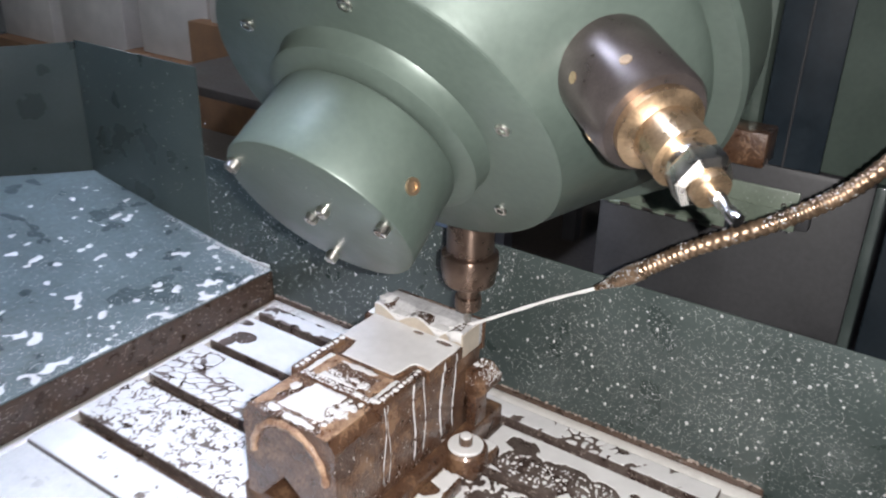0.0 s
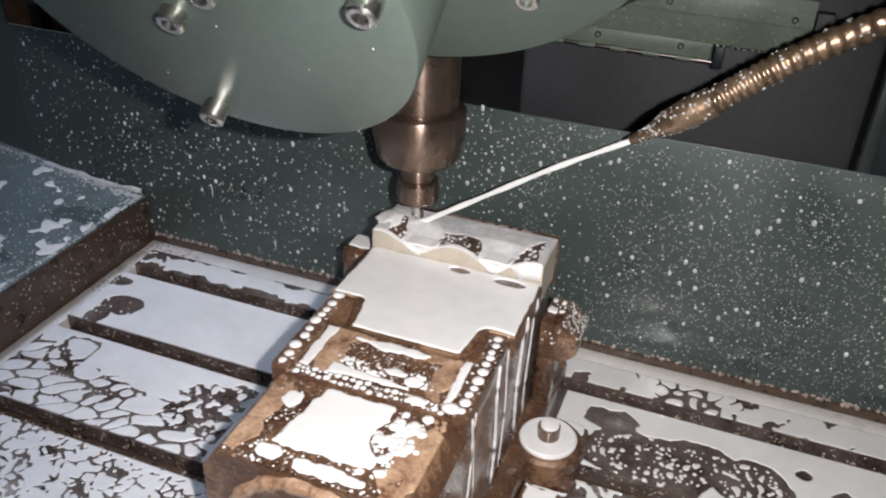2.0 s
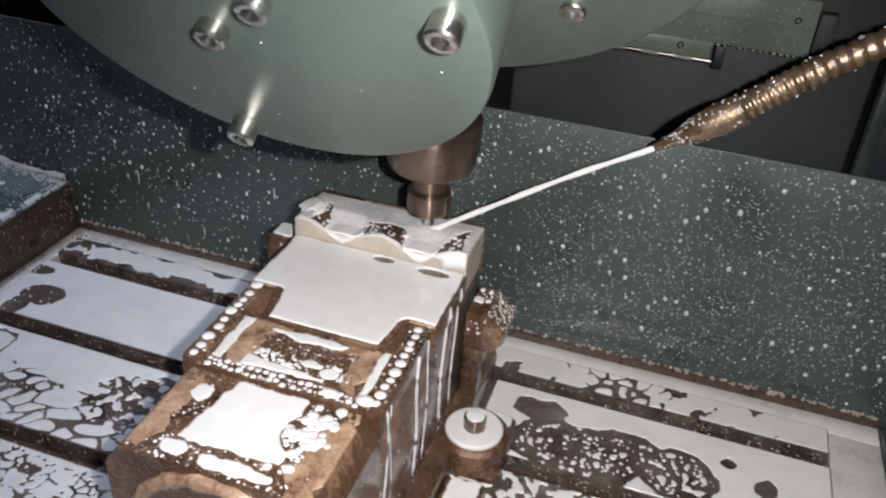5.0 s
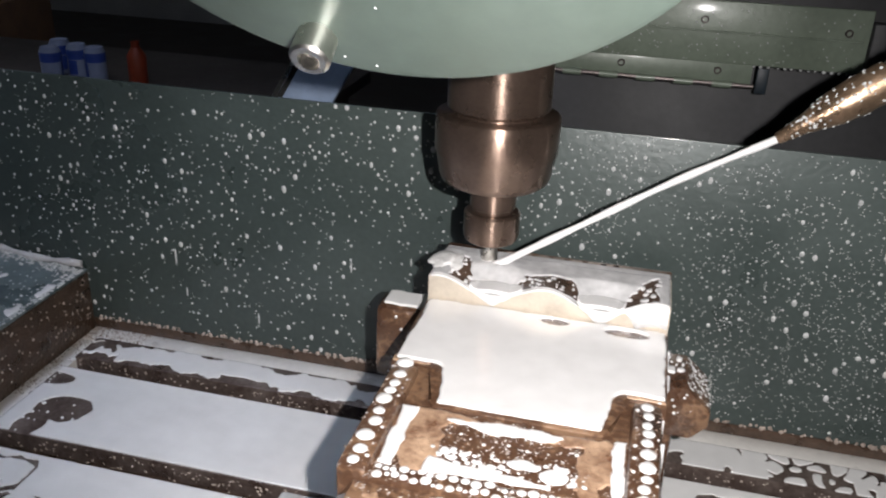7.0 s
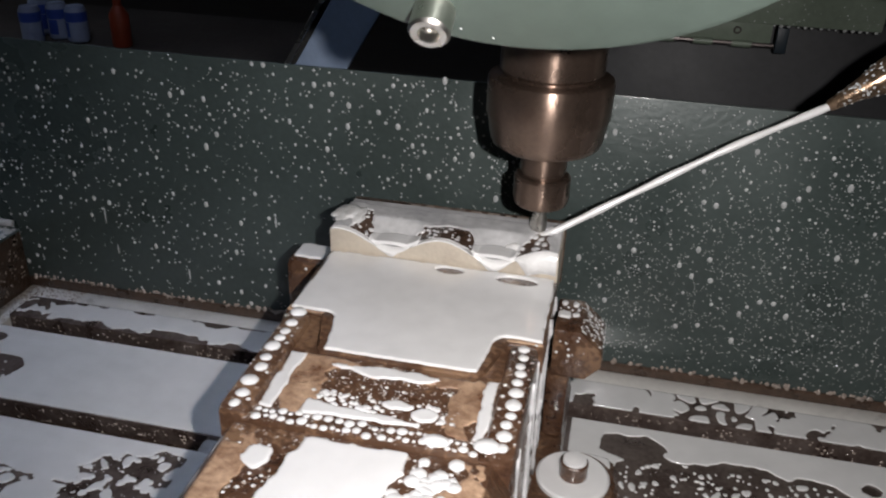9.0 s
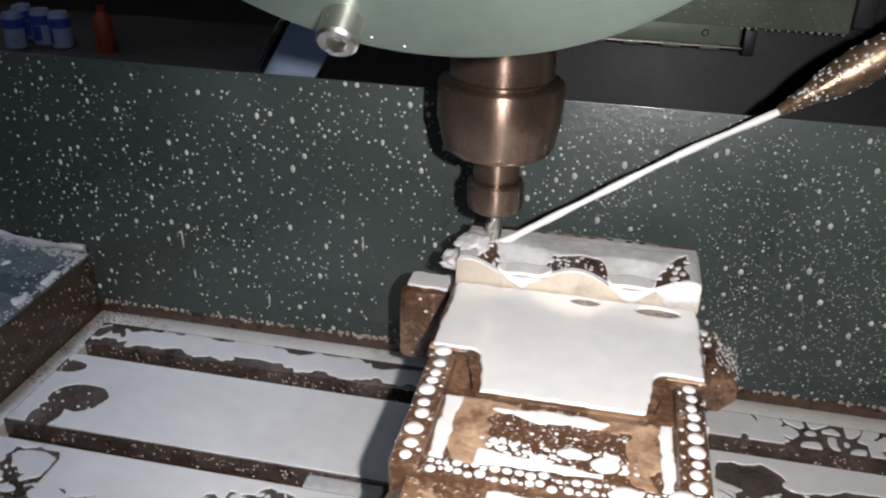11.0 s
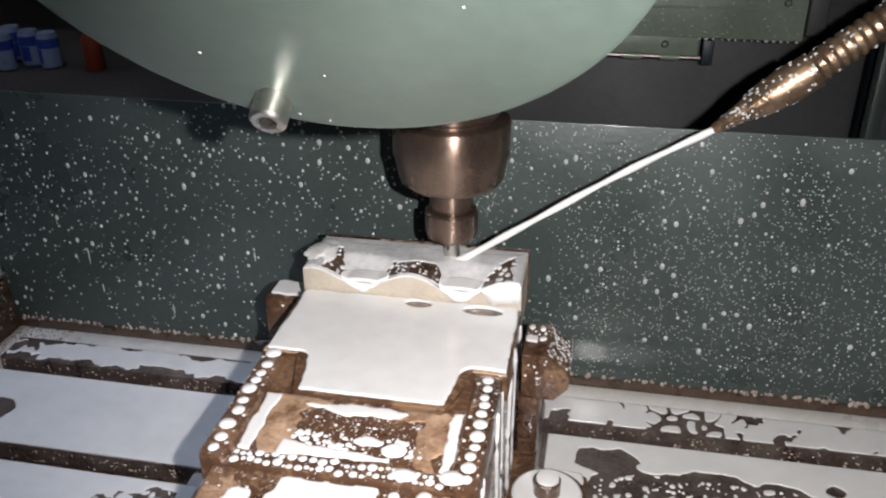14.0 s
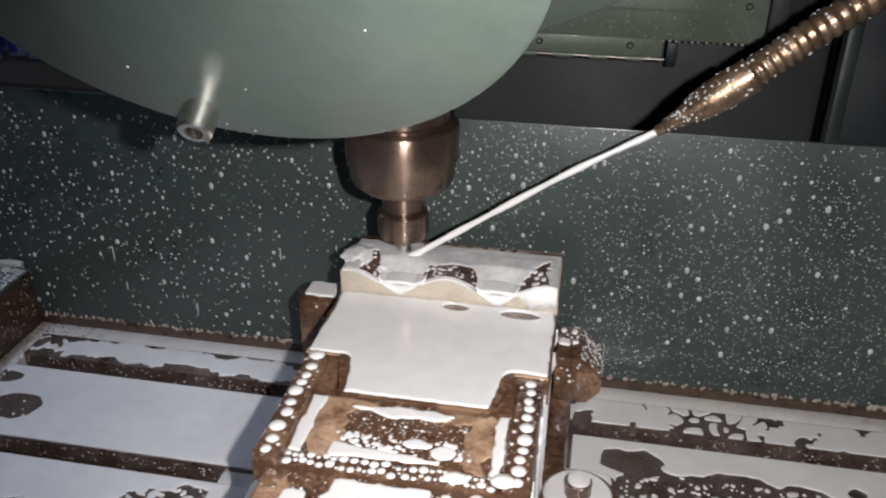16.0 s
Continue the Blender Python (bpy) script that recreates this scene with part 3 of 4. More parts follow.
# ---------------- coolant line ----------------
def build_hose():
    t = thing("coolant_hose", "bronze ribbed flexible coolant hose with a tapered nozzle", "hose")
    t.location = (0.0035, -0.0035, Z0 + 0.003)
    line = spline([(0.178, 0.033, 0.262), (0.225, 0.048, 0.296), (0.300, 0.072, 0.340), (0.355, 0.10, 0.385), (0.40, 0.15, 0.46), (0.42, 0.22, 0.58), (0.42, 0.28, 0.80)], 260)
    bm = bmesh.new()
    tube(bm, line, [0.0078 + 0.0011 * (1 if (k // 2) % 2 else 0) for k in range(len(line))], 14)
    part("ribbed_tube", bm, HOSE, t, smooth=60)
    tip, back = Vector((0.136, 0.030, 0.231)), Vector((0.182, 0.0342, 0.2649))
    d = (back - tip).normalized()
    bm = bmesh.new()
    n = (back - tip).length
    revolve(bm, [(0.0, 0.0), (0.0024, 0.0), (0.0030, 0.001), (0.0048, 0.014), (0.0088, 0.030), (0.0092, 0.036), (0.0098, 0.040), (0.0098, n), (0.0, n)], axis_pose(tip, d), 28)
    part("nozzle", bm, HOSE, t, "wet tapered bronze nozzle")
    drops = []
    rng = random.Random(5)
    for k in range(110):
        i = rng.randrange(0, 120)
        p, q = line[i], line[i + 1]
        dd = (q - p).normalized()
        nrm = (Vector((rng.uniform(-1, 1), rng.uniform(-1, 0.6), rng.uniform(-0.1, 1))).cross(dd)).cross(dd) * -1
        nrm.normalize()
        drops.append((p + nrm * 0.0087, nrm, rng.uniform(0.0005, 0.0012), 1.0))
    for k in range(110):
        u = rng.uniform(0.006, n)
        r = float(np.interp(u, [0, 0.014, 0.03, 0.04, 1], [0.003, 0.0048, 0.0088, 0.0098, 0.0098]))
        nrm = (Vector((rng.uniform(-1, 1), rng.uniform(-1, 0.6), rng.uniform(-0.3, 1))).cross(d)).cross(d) * -1
        nrm.normalize()
        drops.append((tip + d * u + nrm * r, nrm, rng.uniform(0.0004, 0.0010), 1.0))
    ob = drop_mesh("coolant_drops_on_hose", drops, DROP, 8, 0.7)
    ob.parent = t
    return t


def build_jet():
    t = thing("coolant_jet", "thin white jet of milky coolant between nozzle and cutter", "coolant jet")
    t.location = (0, 0, Z0)
    bm = bmesh.new()
    line = spline([(0.1405, 0.0267, 0.2344), (0.095, 0.0175, 0.2100), (0.047, 0.0075, 0.1810), (0.0050, -0.0045, 0.1565)], 24)
    tube(bm, line, [0.0019 + 0.0003 * math.sin(k * 1.1) + 0.00035 * (k > 20) for k in range(len(line))], 12)
    part("jet", bm, MILK, t, smooth=60)
    return t


# ---------------- behind the table ----------------
def build_surroundings():
    f = new("floor", None)
    bm = bmesh.new()
    box(bm, -5, 5, -4, 6, -0.1, 0.0)
    me = mesh_of("floor", bm, CONCRETE, 0)
    bpy.data.objects.remove(f)
    tagged(new("floor", me), "dark oily concrete workshop floor", "floor", kind="structure")
    for nm, b in (("wall_back", (-7, 5, 5.9, 6.0, 0, 3.2)), ("wall_front", (-7, 5, -4.0, -3.9, 0, 3.2)), ("wall_left", (-7, -6.9, -3.9, 5.9, 0, 3.2)), ("wall_right", (4.9, 5, -3.9, 5.9, 0, 3.2))):
        bm = bmesh.new()
        box(bm, *b)
        tagged(part(nm, bm, PLASTER, smooth=0), "grimy plaster workshop wall", "wall", kind="structure")
    bm = bmesh.new()
    box(bm, -5, 5, -4, 6, 3.2, 3.3)
    tagged(part("ceiling", bm, PLASTER, smooth=0), "dim workshop ceiling", "ceiling", kind="structure")

    col = thing("machine_column", "green and dark grey machine column behind the table", "machine column")
    col.location = (0, 0, Z0)
    for nm, b, m, lab in (
        ("column_base", (-0.05, 0.331, 0.455, 0.85, -0.9, 0.262, 0.01), DARK_IRON, "dark grey column base"),
        ("guide_post", (0.150, 0.1768, 0.42, 0.45, 0.268, 0.95, 0.012), GREEN, "rounded pale green guide post"),
        ("way_cover", (0.1778, 0.2615, 0.432, 0.46, 0.268, 0.95, 0.003), NAVY, "navy way cover"),
        ("way_strip", (0.2130, 0.2160, 0.4285, 0.4318, 0.268, 0.95, 0.001), DARK_IRON, ""),
        ("cabinet_side", (0.2622, 0.75, 0.42, 0.47, 0.275, 0.95, 0.004), GREEN, "green cabinet side"),
        ("strut", (0.3325, 0.346, 0.42, 0.44, -0.9, 0.272, 0.002), GREEN_DARK, ""),
        ("inner_panel", (0.348, 0.80, 0.50, 0.53, -0.9, 0.272, 0.004), NAVY, ""),
        ("upper_back", (-0.30, 0.149, 0.46, 0.50, 0.268, 0.95, 0.004), GREEN, ""),
        ("stop_block", (0.148, 0.204, 0.368, 0.418, 0.281, 0.327, 0.003), RUST, "wet rusty stop block"),
    ):
        bm = bmesh.new()
        box(bm, *b)
        part(nm, bm, m, col, lab)

    g = thing("hinged_guard", "green sheet metal guard on a long piano hinge, dripping", "guard")
    g.location = (0.008, 0, Z0)
    bm = bmesh.new()
    box(bm, 0.012, 0.2445, 0.388, 0.3915, 0.199, 0.253, 0.0012)
    part("sheet", bm, GUARD, g)
    bm = bmesh.new()
    box(bm, 0.06, 0.240, 0.3862, 0.3878, 0.2255, 0.2275, 0.0006, 1)
    part("ridge", bm, GUARD, g)
    bm = bmesh.new()
    box(bm, -0.10, 0.155, 0.392, 0.3942, 0.180, 0.1985, 0.0006)
    part("hinge_leaf", bm, GUARD, g, "grey-green hinge leaf")
    bm = bmesh.new()
    tube(bm, [(-0.10, 0.392, 0.1795), (0.158, 0.392, 0.1795)], 0.0022, 10)
    part("hinge_pin", bm, STEEL_DARK, g, "steel hinge pin")
    for k in range(7):
        bm = bmesh.new()
        tube(bm, [(-0.082 + k * 0.034, 0.392, 0.1795), (-0.065 + k * 0.034, 0.392, 0.1795)], 0.0034, 12)
        part("hinge_knuckle", bm, GUARD, g)
    bm = bmesh.new()
    box(bm, 0.159, 0.169, 0.388, 0.395, 0.174, 0.197, 0.001)
    part("hinge_stop", bm, NAVY, g)
    for x, z in ((0.107, 0.236), (0.227, 0.233), (0.039, 0.1915), (0.125, 0.1915)):
        bm, hole = bmesh.new(), bmesh.new()
        y = 0.388 if z > 0.2 else 0.392
        socket_screw(bm, hole, axis_pose((x, y, z), (0, -1, 0)), 0.0034, 0.0016)
        sc = part("screw", bm, STEEL_DARK, g)
        part("hex_socket", hole, SOCKET, sc)
    bm = bmesh.new()
    box(bm, 0.2455, 0.262, 0.384, 0.40, 0.205, 0.243, 0.002)
    part("bracket", bm, DARK_IRON, g)
    rng = random.Random(9)
    dr = [((0.155 + 0.0065 * k + rng.uniform(-0.001, 0.001), 0.3875, 0.1985), (0, -0.7, -0.7), rng.uniform(0.0009, 0.0021), 1.0) for k in range(14)]
    dr += [((rng.uniform(0.02, 0.24), 0.3879, rng.uniform(0.2, 0.25)), (0, -1, 0), rng.uniform(0.0003, 0.0008), 1.0) for k in range(160)]
    ob = drop_mesh("guard_drops", dr, DROP, 7, 0.6)
    ob.parent = g
    tagged(ob, "white coolant drops on the guard", kind="stuff")

    t = thing("cover_sheet", "pale blue slanting sheet metal cover with a dark seam", "cover sheet")
    t.location = (0, 0, Z0)
    lean = Matrix(((1, 0, 0.60, 0), (0, 1, 0, 0), (0, 0, 1, 0), (0, 0, 0, 1)))
    for nm, x0, x1, y0, m in (("sheet", -0.351, -0.300, 0.330, PALE_BLUE), ("seam", -0.357, -0.3512, 0.332, SOCKET), ("edge_strip", -0.362, -0.3572, 0.329, STEEL)):
        bm = bmesh.new()
        box(bm, x0, x1, y0, 0.336, -0.15, 0.40, 0.0006, 1, lean)
        part(nm, bm, m, t)
    for x in (-0.44, -0.20):
        bm = bmesh.new()
        box(bm, x - 0.02, x + 0.02, 0.3365, 0.37, -0.9, -0.10, 0.002)
        part("sheet_leg", bm, DARK_IRON, t)

    # bench with cans, far behind
    b = thing("work_bench", "dark workbench in the gloom behind the machine", "workbench")
    bm = bmesh.new()
    box(bm, -2.9, -0.9, 1.75, 2.5, 0.510, 0.553, 0.004)
    part("bench_top", bm, CONCRETE, b)
    for x in (-2.8, -1.0):
        for y in (1.82, 2.43):
            bm = bmesh.new()
            box(bm, x - 0.03, x + 0.03, y - 0.03, y + 0.03, 0.0, 0.5095)
            part("bench_leg", bm, DARK_IRON, b)
    can = thing("drink_can", "blue and white printed drink can on the dark bench", "can", "cans on the bench")
    bm = bmesh.new()
    revolve(bm, [(0, 0.001), (0.024, 0.0), (0.033, 0.008), (0.033, 0.100), (0.027, 0.113), (0.0265, 0.115), (0.024, 0.113), (0, 0.112)], None, 32)
    part("can_body", bm, CAN_WHITE, can)
    bm = bmesh.new()
    revolve(bm, [(0.0333, 0.068), (0.0334, 0.0681), (0.0334, 0.0975), (0.0333, 0.098)], None, 32)
    part("blue_band", bm, CAN_BLUE, can, "blue printed band")
    bm = bmesh.new()
    for k in range(6):
        a0, a1 = math.radians(205 + 9 * k), math.radians(205 + 9 * (k + 1))
        q = [bm.verts.new((0.0335 * math.cos(a), 0.0335 * math.sin(a), z)) for a, z in ((a0, 0.02), (a1, 0.02), (a1, 0.066), (a0, 0.066))]
        bm.faces.new(q)
    part("blue_panel", bm, CAN_BLUE, can, "blue printed panel")
    can.location = (-1.672, 2.0, 0.5535)
    copy_thing(can, pose(-1.752, 2.02, 0.5535, 0, 0, 40))
    copy_thing(can, pose(-1.845, 2.06, 0.5535, 0, 0, 95))
    copy_thing(can, pose(-1.80, 1.95, 0.5535, 0, 0, 160))
    o = thing("orange_bottle", "dim orange plastic bottle on the bench", "bottle")
    o.location = (-1.52, 2.0, 0.5535)
    bm = bmesh.new()
    revolve(bm, [(0, 0), (0.028, 0), (0.030, 0.004), (0.030, 0.10), (0.014, 0.125), (0, 0.125)], None, 24)
    part("bottle_body", bm, ORANGE, o)
    bm = bmesh.new()
    revolve(bm, [(0, 0.1252), (0.013, 0.1252), (0.013, 0.145), (0, 0.145)], None, 20)
    part("cap", bm, ORANGE, o)
    # cartons in the lit corner
    for k, (x, y, z, w, h, m, lab) in enumerate(((-3.15, 2.55, 0.6205, 0.42, 0.62, PAPER, "white carton in the lit corner"), (-3.75, 2.6, 0.3505, 0.62, 0.95, PAPER, "large white carton in the lit corner"), (-4.55, 2.6, 0.2605, 0.66, 0.98, PAPER, "white carton beside another"), (-5.3, 2.6, 0.2605, 0.6, 0.9, PAPER, "white carton at the end of the row"))):
        c = thing("carton", lab, "carton", "cartons in the corner")
        bm = bmesh.new()
        box(bm, x - w / 2, x + w / 2, y, y + 0.5, z, z + h, 0.006)
        part("box", bm, m, c)
        bm = bmesh.new()
        box(bm, x - w * 0.35, x + w * 0.25, y - 0.004, y - 0.001, z + h * 0.62, z + h * 0.8, 0.001, 1)
        part("label_patch", bm, DARK_IRON, c, "grey printed patch")
    for x, z, w in ((-3.1, 0.62, 0.8), (-3.85, 0.35, 0.66), (-4.9, 0.26, 1.4)):
        p = thing("pallet_box", "brown wooden crate under the cartons", "crate", "crates")
        bm = bmesh.new()
        box(bm, x - w / 2, x + w / 2, 2.5, 3.15, 0.0, z, 0.008)
        part("crate_body", bm, CARD, p)
    # lamp over the far corner
    lamp = thing("ceiling_lamp", "cool white ceiling lamp over the far corner", "ceiling lamp")
    bm = bmesh.new()
    box(bm, -4.4, -3.2, 1.1, 1.5, 3.12, 3.199, 0.01)
    part("lamp_housing", bm, PLASTER, lamp)
    bm = bmesh.new()
    box(bm, -4.35, -3.25, 1.15, 1.45, 3.105, 3.119, 0.002)
    part("diffuser", bm, glow("lamp_diffuser", (0.86, 0.93, 1.0), LAMP_POWER), lamp)
    # tube lamp under the ceiling over the machine
    lamp = thing("ceiling_lamp", "cool white ceiling lamp over the milling machine", "ceiling lamp")
    bm = bmesh.new()
    box(bm, -0.92, -0.58, -0.75, 0.65, 3.12, 3.199, 0.01)
    part("lamp_housing", bm, PLASTER, lamp)
    bm = bmesh.new()
    box(bm, -0.90, -0.60, -0.72, 0.62, 3.105, 3.119, 0.002)
    part("diffuser", bm, glow("machine_lamp_diffuser", (0.66, 0.76, 1.0), 15.0), lamp)
    return col


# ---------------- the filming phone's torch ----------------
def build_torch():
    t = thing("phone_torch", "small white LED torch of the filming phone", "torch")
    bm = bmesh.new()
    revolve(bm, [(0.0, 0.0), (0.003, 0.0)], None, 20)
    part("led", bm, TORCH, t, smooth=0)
    # black shroud, unseen and added only to dim the edges of the beam
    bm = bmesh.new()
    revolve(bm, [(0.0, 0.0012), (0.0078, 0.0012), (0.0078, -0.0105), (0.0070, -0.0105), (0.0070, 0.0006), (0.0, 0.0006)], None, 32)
    part("beam_shroud", bm, SOCKET, t, "unseen black shroud added round the LED to narrow the beam", smooth=30)
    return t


# ---------------- the milky coolant ----------------
def rsd(x, y, x0, x1, y0, y1):
    return min(x - x0, x1 - x, y - y0, y1 - y)


def esd(x, y, cx, cy, a, b):
    return (1 - math.hypot((x - cx) / a, (y - cy) / b)) * min(a, b)


def cells(x, y, s, seed, thr):
    """White cells with dark walls between them."""
    d, _ = noise.voronoi(Vector((x * s + 0.4 * nz(x, y, 60, 3), y * s + 0.4 * nz(x, y, 60, 8), seed)))
    far = -0.07 * math.log(sum(math.exp(-(q - d[1]) / 0.07) for q in d[1:4])) + d[1]
    return (far + 0.04 - d[0] - thr) / s


def dots(x, y, s, seed, size):
    """Separate round bubbles."""
    d, p = noise.voronoi(Vector((x * s, y * s, seed)))
    return (size * (0.55 + 0.9 * abs(nz(p[0][0], p[0][1], 3.1, 4))) - d[0]) / s


def blobs(x, y, s, seed, size):
    """Round bubbles of three sizes that crowd one another."""
    x, y = x + 0.0016 * nz(x, y, 120, seed), y + 0.0016 * nz(x, y, 120, seed + 5)
    return max(dots(x, y, s, seed, size), dots(x, y, s * 2.1, seed + 3, size * 0.9), dots(x, y, s * 4.3, seed + 7, size * 0.75))


STRIPS = [(0.1482, 0.178), (0.0542, 0.1338), (-0.0518, 0.0398), (-0.1568, -0.0662), (-0.225, -0.1712)]


def table_field(x, y):
    k = -1
    for n, (a, b) in enumerate(STRIPS):
        if a < y < b:
            k = n
    if k < 0:
        return -0.01
    a, b = STRIPS[k]
    edge = min(y - a, b - y, x - TX0, TX1 - x) - 0.0012
    w = 0.004 * nz(x, y, 55, 1) + 0.0016 * nz(x, y, 170, 2)
    off_vise = -rsd(x, y, -0.078, 0.078, -0.17, 0.14)
    if k == 0:
        f = min(y - a, b - y) - 0.0040 - 2.6 * w if x < 0 else 0.0022 + 1.6 * w
        if 0.13 < x < 0.215:
            f = max(min(f, -abs(x - 0.172) * -0.15 - 0.004), cells(x, y, 75, 2, 0.16), esd(x, y, 0.113, 0.163, 0.03, 0.010))
        if x < -0.33:
            f = min(f, 0.02 * (x + 0.345) * -1 + w)
        if x > 0.3:
            f = 0.004 + w
    elif k == 1 and x < 0:
        f = 0.006 + w
        stain = max(esd(x, y, -0.327, 0.086, 0.021, 0.0135), esd(x, y, -0.338, 0.066, 0.010, 0.016), esd(x, y, -0.356, 0.118, 0.012, 0.008)) + 0.6 * w
        f = max(min(f, -stain), min(dots(x, y, 190, 5, 0.30), stain) if stain > 0 else -1)
    elif k == 1:
        f = 0.006 + 0.7 * w
        dark = max(esd(x, y, 0.120, 0.112, 0.021, 0.013), esd(x, y, 0.152, 0.078, 0.052, 0.028), esd(x, y, 0.190, 0.094, 0.030, 0.018), esd(x, y, 0.226, 0.082, 0.030, 0.026), esd(x, y, 0.262, 0.107, 0.0065, 0.0045), esd(x, y, 0.291, 0.092, 0.008, 0.010), esd(x, y, 0.30, 0.062, 0.03, 0.010)) + 0.9 * w
        isle = esd(x, y, 0.149, 0.109, 0.010, 0.0055) + 0.3 * w
        inner = max(dots(x, y, 210, 5, 0.42), cells(x, y, 120, 7, 0.42)) if dark > 0.004 and y < 0.103 else -1
        f = max(min(f, -dark), min(inner, dark) if dark > 0 else -1, isle)
    elif k == 2 and x < 0:
        split = y - 0.006 + 0.22 * (x + 0.28) + 4 * w
        brown = esd(x, y, -0.165, 0.000, 0.045, 0.032) + 2 * w
        f = 0.005 + w if split > 0 else max(dots(x, y, 260, 2, 0.3), cells(x * 0.7 - y * 0.5, y, 62, 1, 0.13))
        # a thin curling line in the white, and a browner stretch by the vise
        curl = 0.0016 - abs(math.hypot(x + 0.318, (y - 0.020) * 1.1) - 0.016 - 2 * w) if x < -0.302 and y > 0.006 else -1
        f = min(f, -curl)
        if brown > 0:
            f = max(blobs(x, y, 80, 3, 0.36), cells(x, y, 85, 3, 0.33))
        if x > -0.15:
            f = max(f, 0.004 - abs(x + 0.115) * 0.05 + w)
    elif k == 2:
        f = max(cells(x, y, 70, 1, 0.28) if nz(x, y, 30, 5) > -0.05 else dots(x, y, 150, 2, 0.3), 0.003 + 2.4 * w - 0.004)
    elif k == 3:
        f = max(dots(x, y, 210, 4, 0.36), min(cells(x, y, 60, 4, 0.13), 0.010 + 8 * w), cells(x, y, 125, 9, 0.22), -0.003 + 2.4 * w)
    else:
        f = max(0.003 + 1.5 * w, cells(x, y, 60, 6, 0.2))
    return min(edge, f, off_vise)


def build_coolant():
    def add(name, label, field, x0, x1, y0, y1, step, z, thick=0.0009, m=MILK):
        bm = bmesh.new()
        puddle(bm, field, x0, x1, y0, y1, step, z, thick)
        ob = part(name, bm, m, smooth=180)
        return on_table(tagged(ob, label, "coolant", kind="stuff"))

    add("table_puddles", "white milky coolant puddles and bubbles on the slotted table", table_field, TX0 - 0.002, TX1 + 0.002, TY0 - 0.002, TY1 + 0.002, 0.0010, 0.0, 0.0007)

    bm = bmesh.new()
    box(bm, -0.150, -0.100, 0.0400, 0.0540, -0.0137, -0.0012, 0.003)
    on_table(tagged(part("slot_fill", bm, FILM), "milky coolant filling a stretch of slot", "coolant", kind="stuff"))

    def wb(x, y, k=1.0):
        return k * (0.0022 * nz(x, y, 90, 3) + 0.0010 * nz(x, y, 240, 1))

    def jaw_pool(x, y):
        a = rsd(x, y, -0.0605, 0.0610, -0.0030, 0.0566)
        b = rsd(x, y, -0.0355 + 0.15 * (-y - 0.02), 0.0390 - 0.12 * (-y - 0.01), -0.0335, 0.02)
        d = 0.006
        h = max(0.0, min(1.0, 0.5 + 0.5 * (a - b) / d))
        f = b * (1 - h) + a * h + d * h * (1 - h) + wb(x, y, 0.45)
        hole = max(esd(x, y, 0.006, 0.0518, 0.0075, 0.0036), esd(x, y, 0.042, 0.0500, 0.0110, 0.0042))
        return min(f, -hole)

    add("jaw_pool", "white coolant pool standing on the moving jaw", jaw_pool, -0.0640, 0.0640, -0.037, 0.058, 0.0009, 0.1445, 0.0012)

    def pocket(x, y):
        f = max(esd(x, y, 0.000, -0.0425, 0.0235, 0.0036), rsd(x, y, -0.028, 0.020, -0.0762 + 0.04 * (x + 0.028), -0.0675 - 0.10 * (x + 0.028)), rsd(x, y, -0.0470, -0.0405, -0.0765, -0.0380), rsd(x, y, 0.0420, 0.0470, -0.0765, -0.0370), esd(x, y, 0.021, -0.0660, 0.0055, 0.0042), esd(x, y, 0.010, -0.0625, 0.0065, 0.0026)) + wb(x, y, 0.7)
        return min(f, rsd(x, y, -0.0473, 0.0473, -0.0773, -0.0358))

    add("pocket_pools", "narrow white coolant pools in the vise bed", pocket, -0.049, 0.049, -0.080, -0.034, 0.0009, 0.1432, 0.0010)

    def front(x, y):
        u = (-0.086 - y) / 0.05
        f = max(rsd(x, y, -0.021 - 0.009 * u, 0.019 + 0.008 * u, -0.1365, -0.0890), esd(x, y, -0.027, -0.1435, 0.0085, 0.0042), esd(x, y, 0.008, -0.1450, 0.0190, 0.0040), esd(x, y, -0.034, -0.104, 0.0045, 0.0060)) + wb(x, y, 1.2)
        f = min(f, -esd(x, y, 0.027, -0.112, 0.0105, 0.0135) - wb(x, y, 0.8))
        return min(f, rsd(x, y, -0.0515, 0.0515, -0.1535, -0.0875))

    add("housing_pools", "white coolant pools on the screw housing", front, -0.054, 0.054, -0.161, -0.086, 0.0010, 0.142, 0.0011)

    def sludge(x, y):
        f = max(esd(x, y, -0.0345, -0.056, 0.0090, 0.022), esd(x, y, 0.0360, -0.056, 0.0075, 0.022), esd(x, y, -0.018, -0.0400, 0.020, 0.0035), esd(x, y, 0.026, -0.0420, 0.012, 0.0045)) + wb(x, y, 2.2)
        return min(f, rsd(x, y, -0.0470, 0.0470, -0.0772, -0.0360))

    add("chip_sludge", "ochre chip sludge in the vise bed", sludge, -0.049, 0.049, -0.080, -0.034, 0.0011, 0.1431, 0.0006, OCHRE)

    def sludge_jaw(x, y):
        f = max(esd(x, y, -0.0535, -0.0040, 0.0095, 0.0045), esd(x, y, 0.0530, -0.0040, 0.0100, 0.0045)) + wb(x, y, 1.2)
        return min(f, rsd(x, y, -0.0620, 0.0620, -0.0056, 0.02), -jaw_pool(x, y) - 0.0004)

    add("jaw_sludge", "ochre sludge at the corners of the moving jaw", sludge_jaw, -0.064, 0.064, -0.007, 0.008, 0.0008, 0.1444, 0.0005, OCHRE)

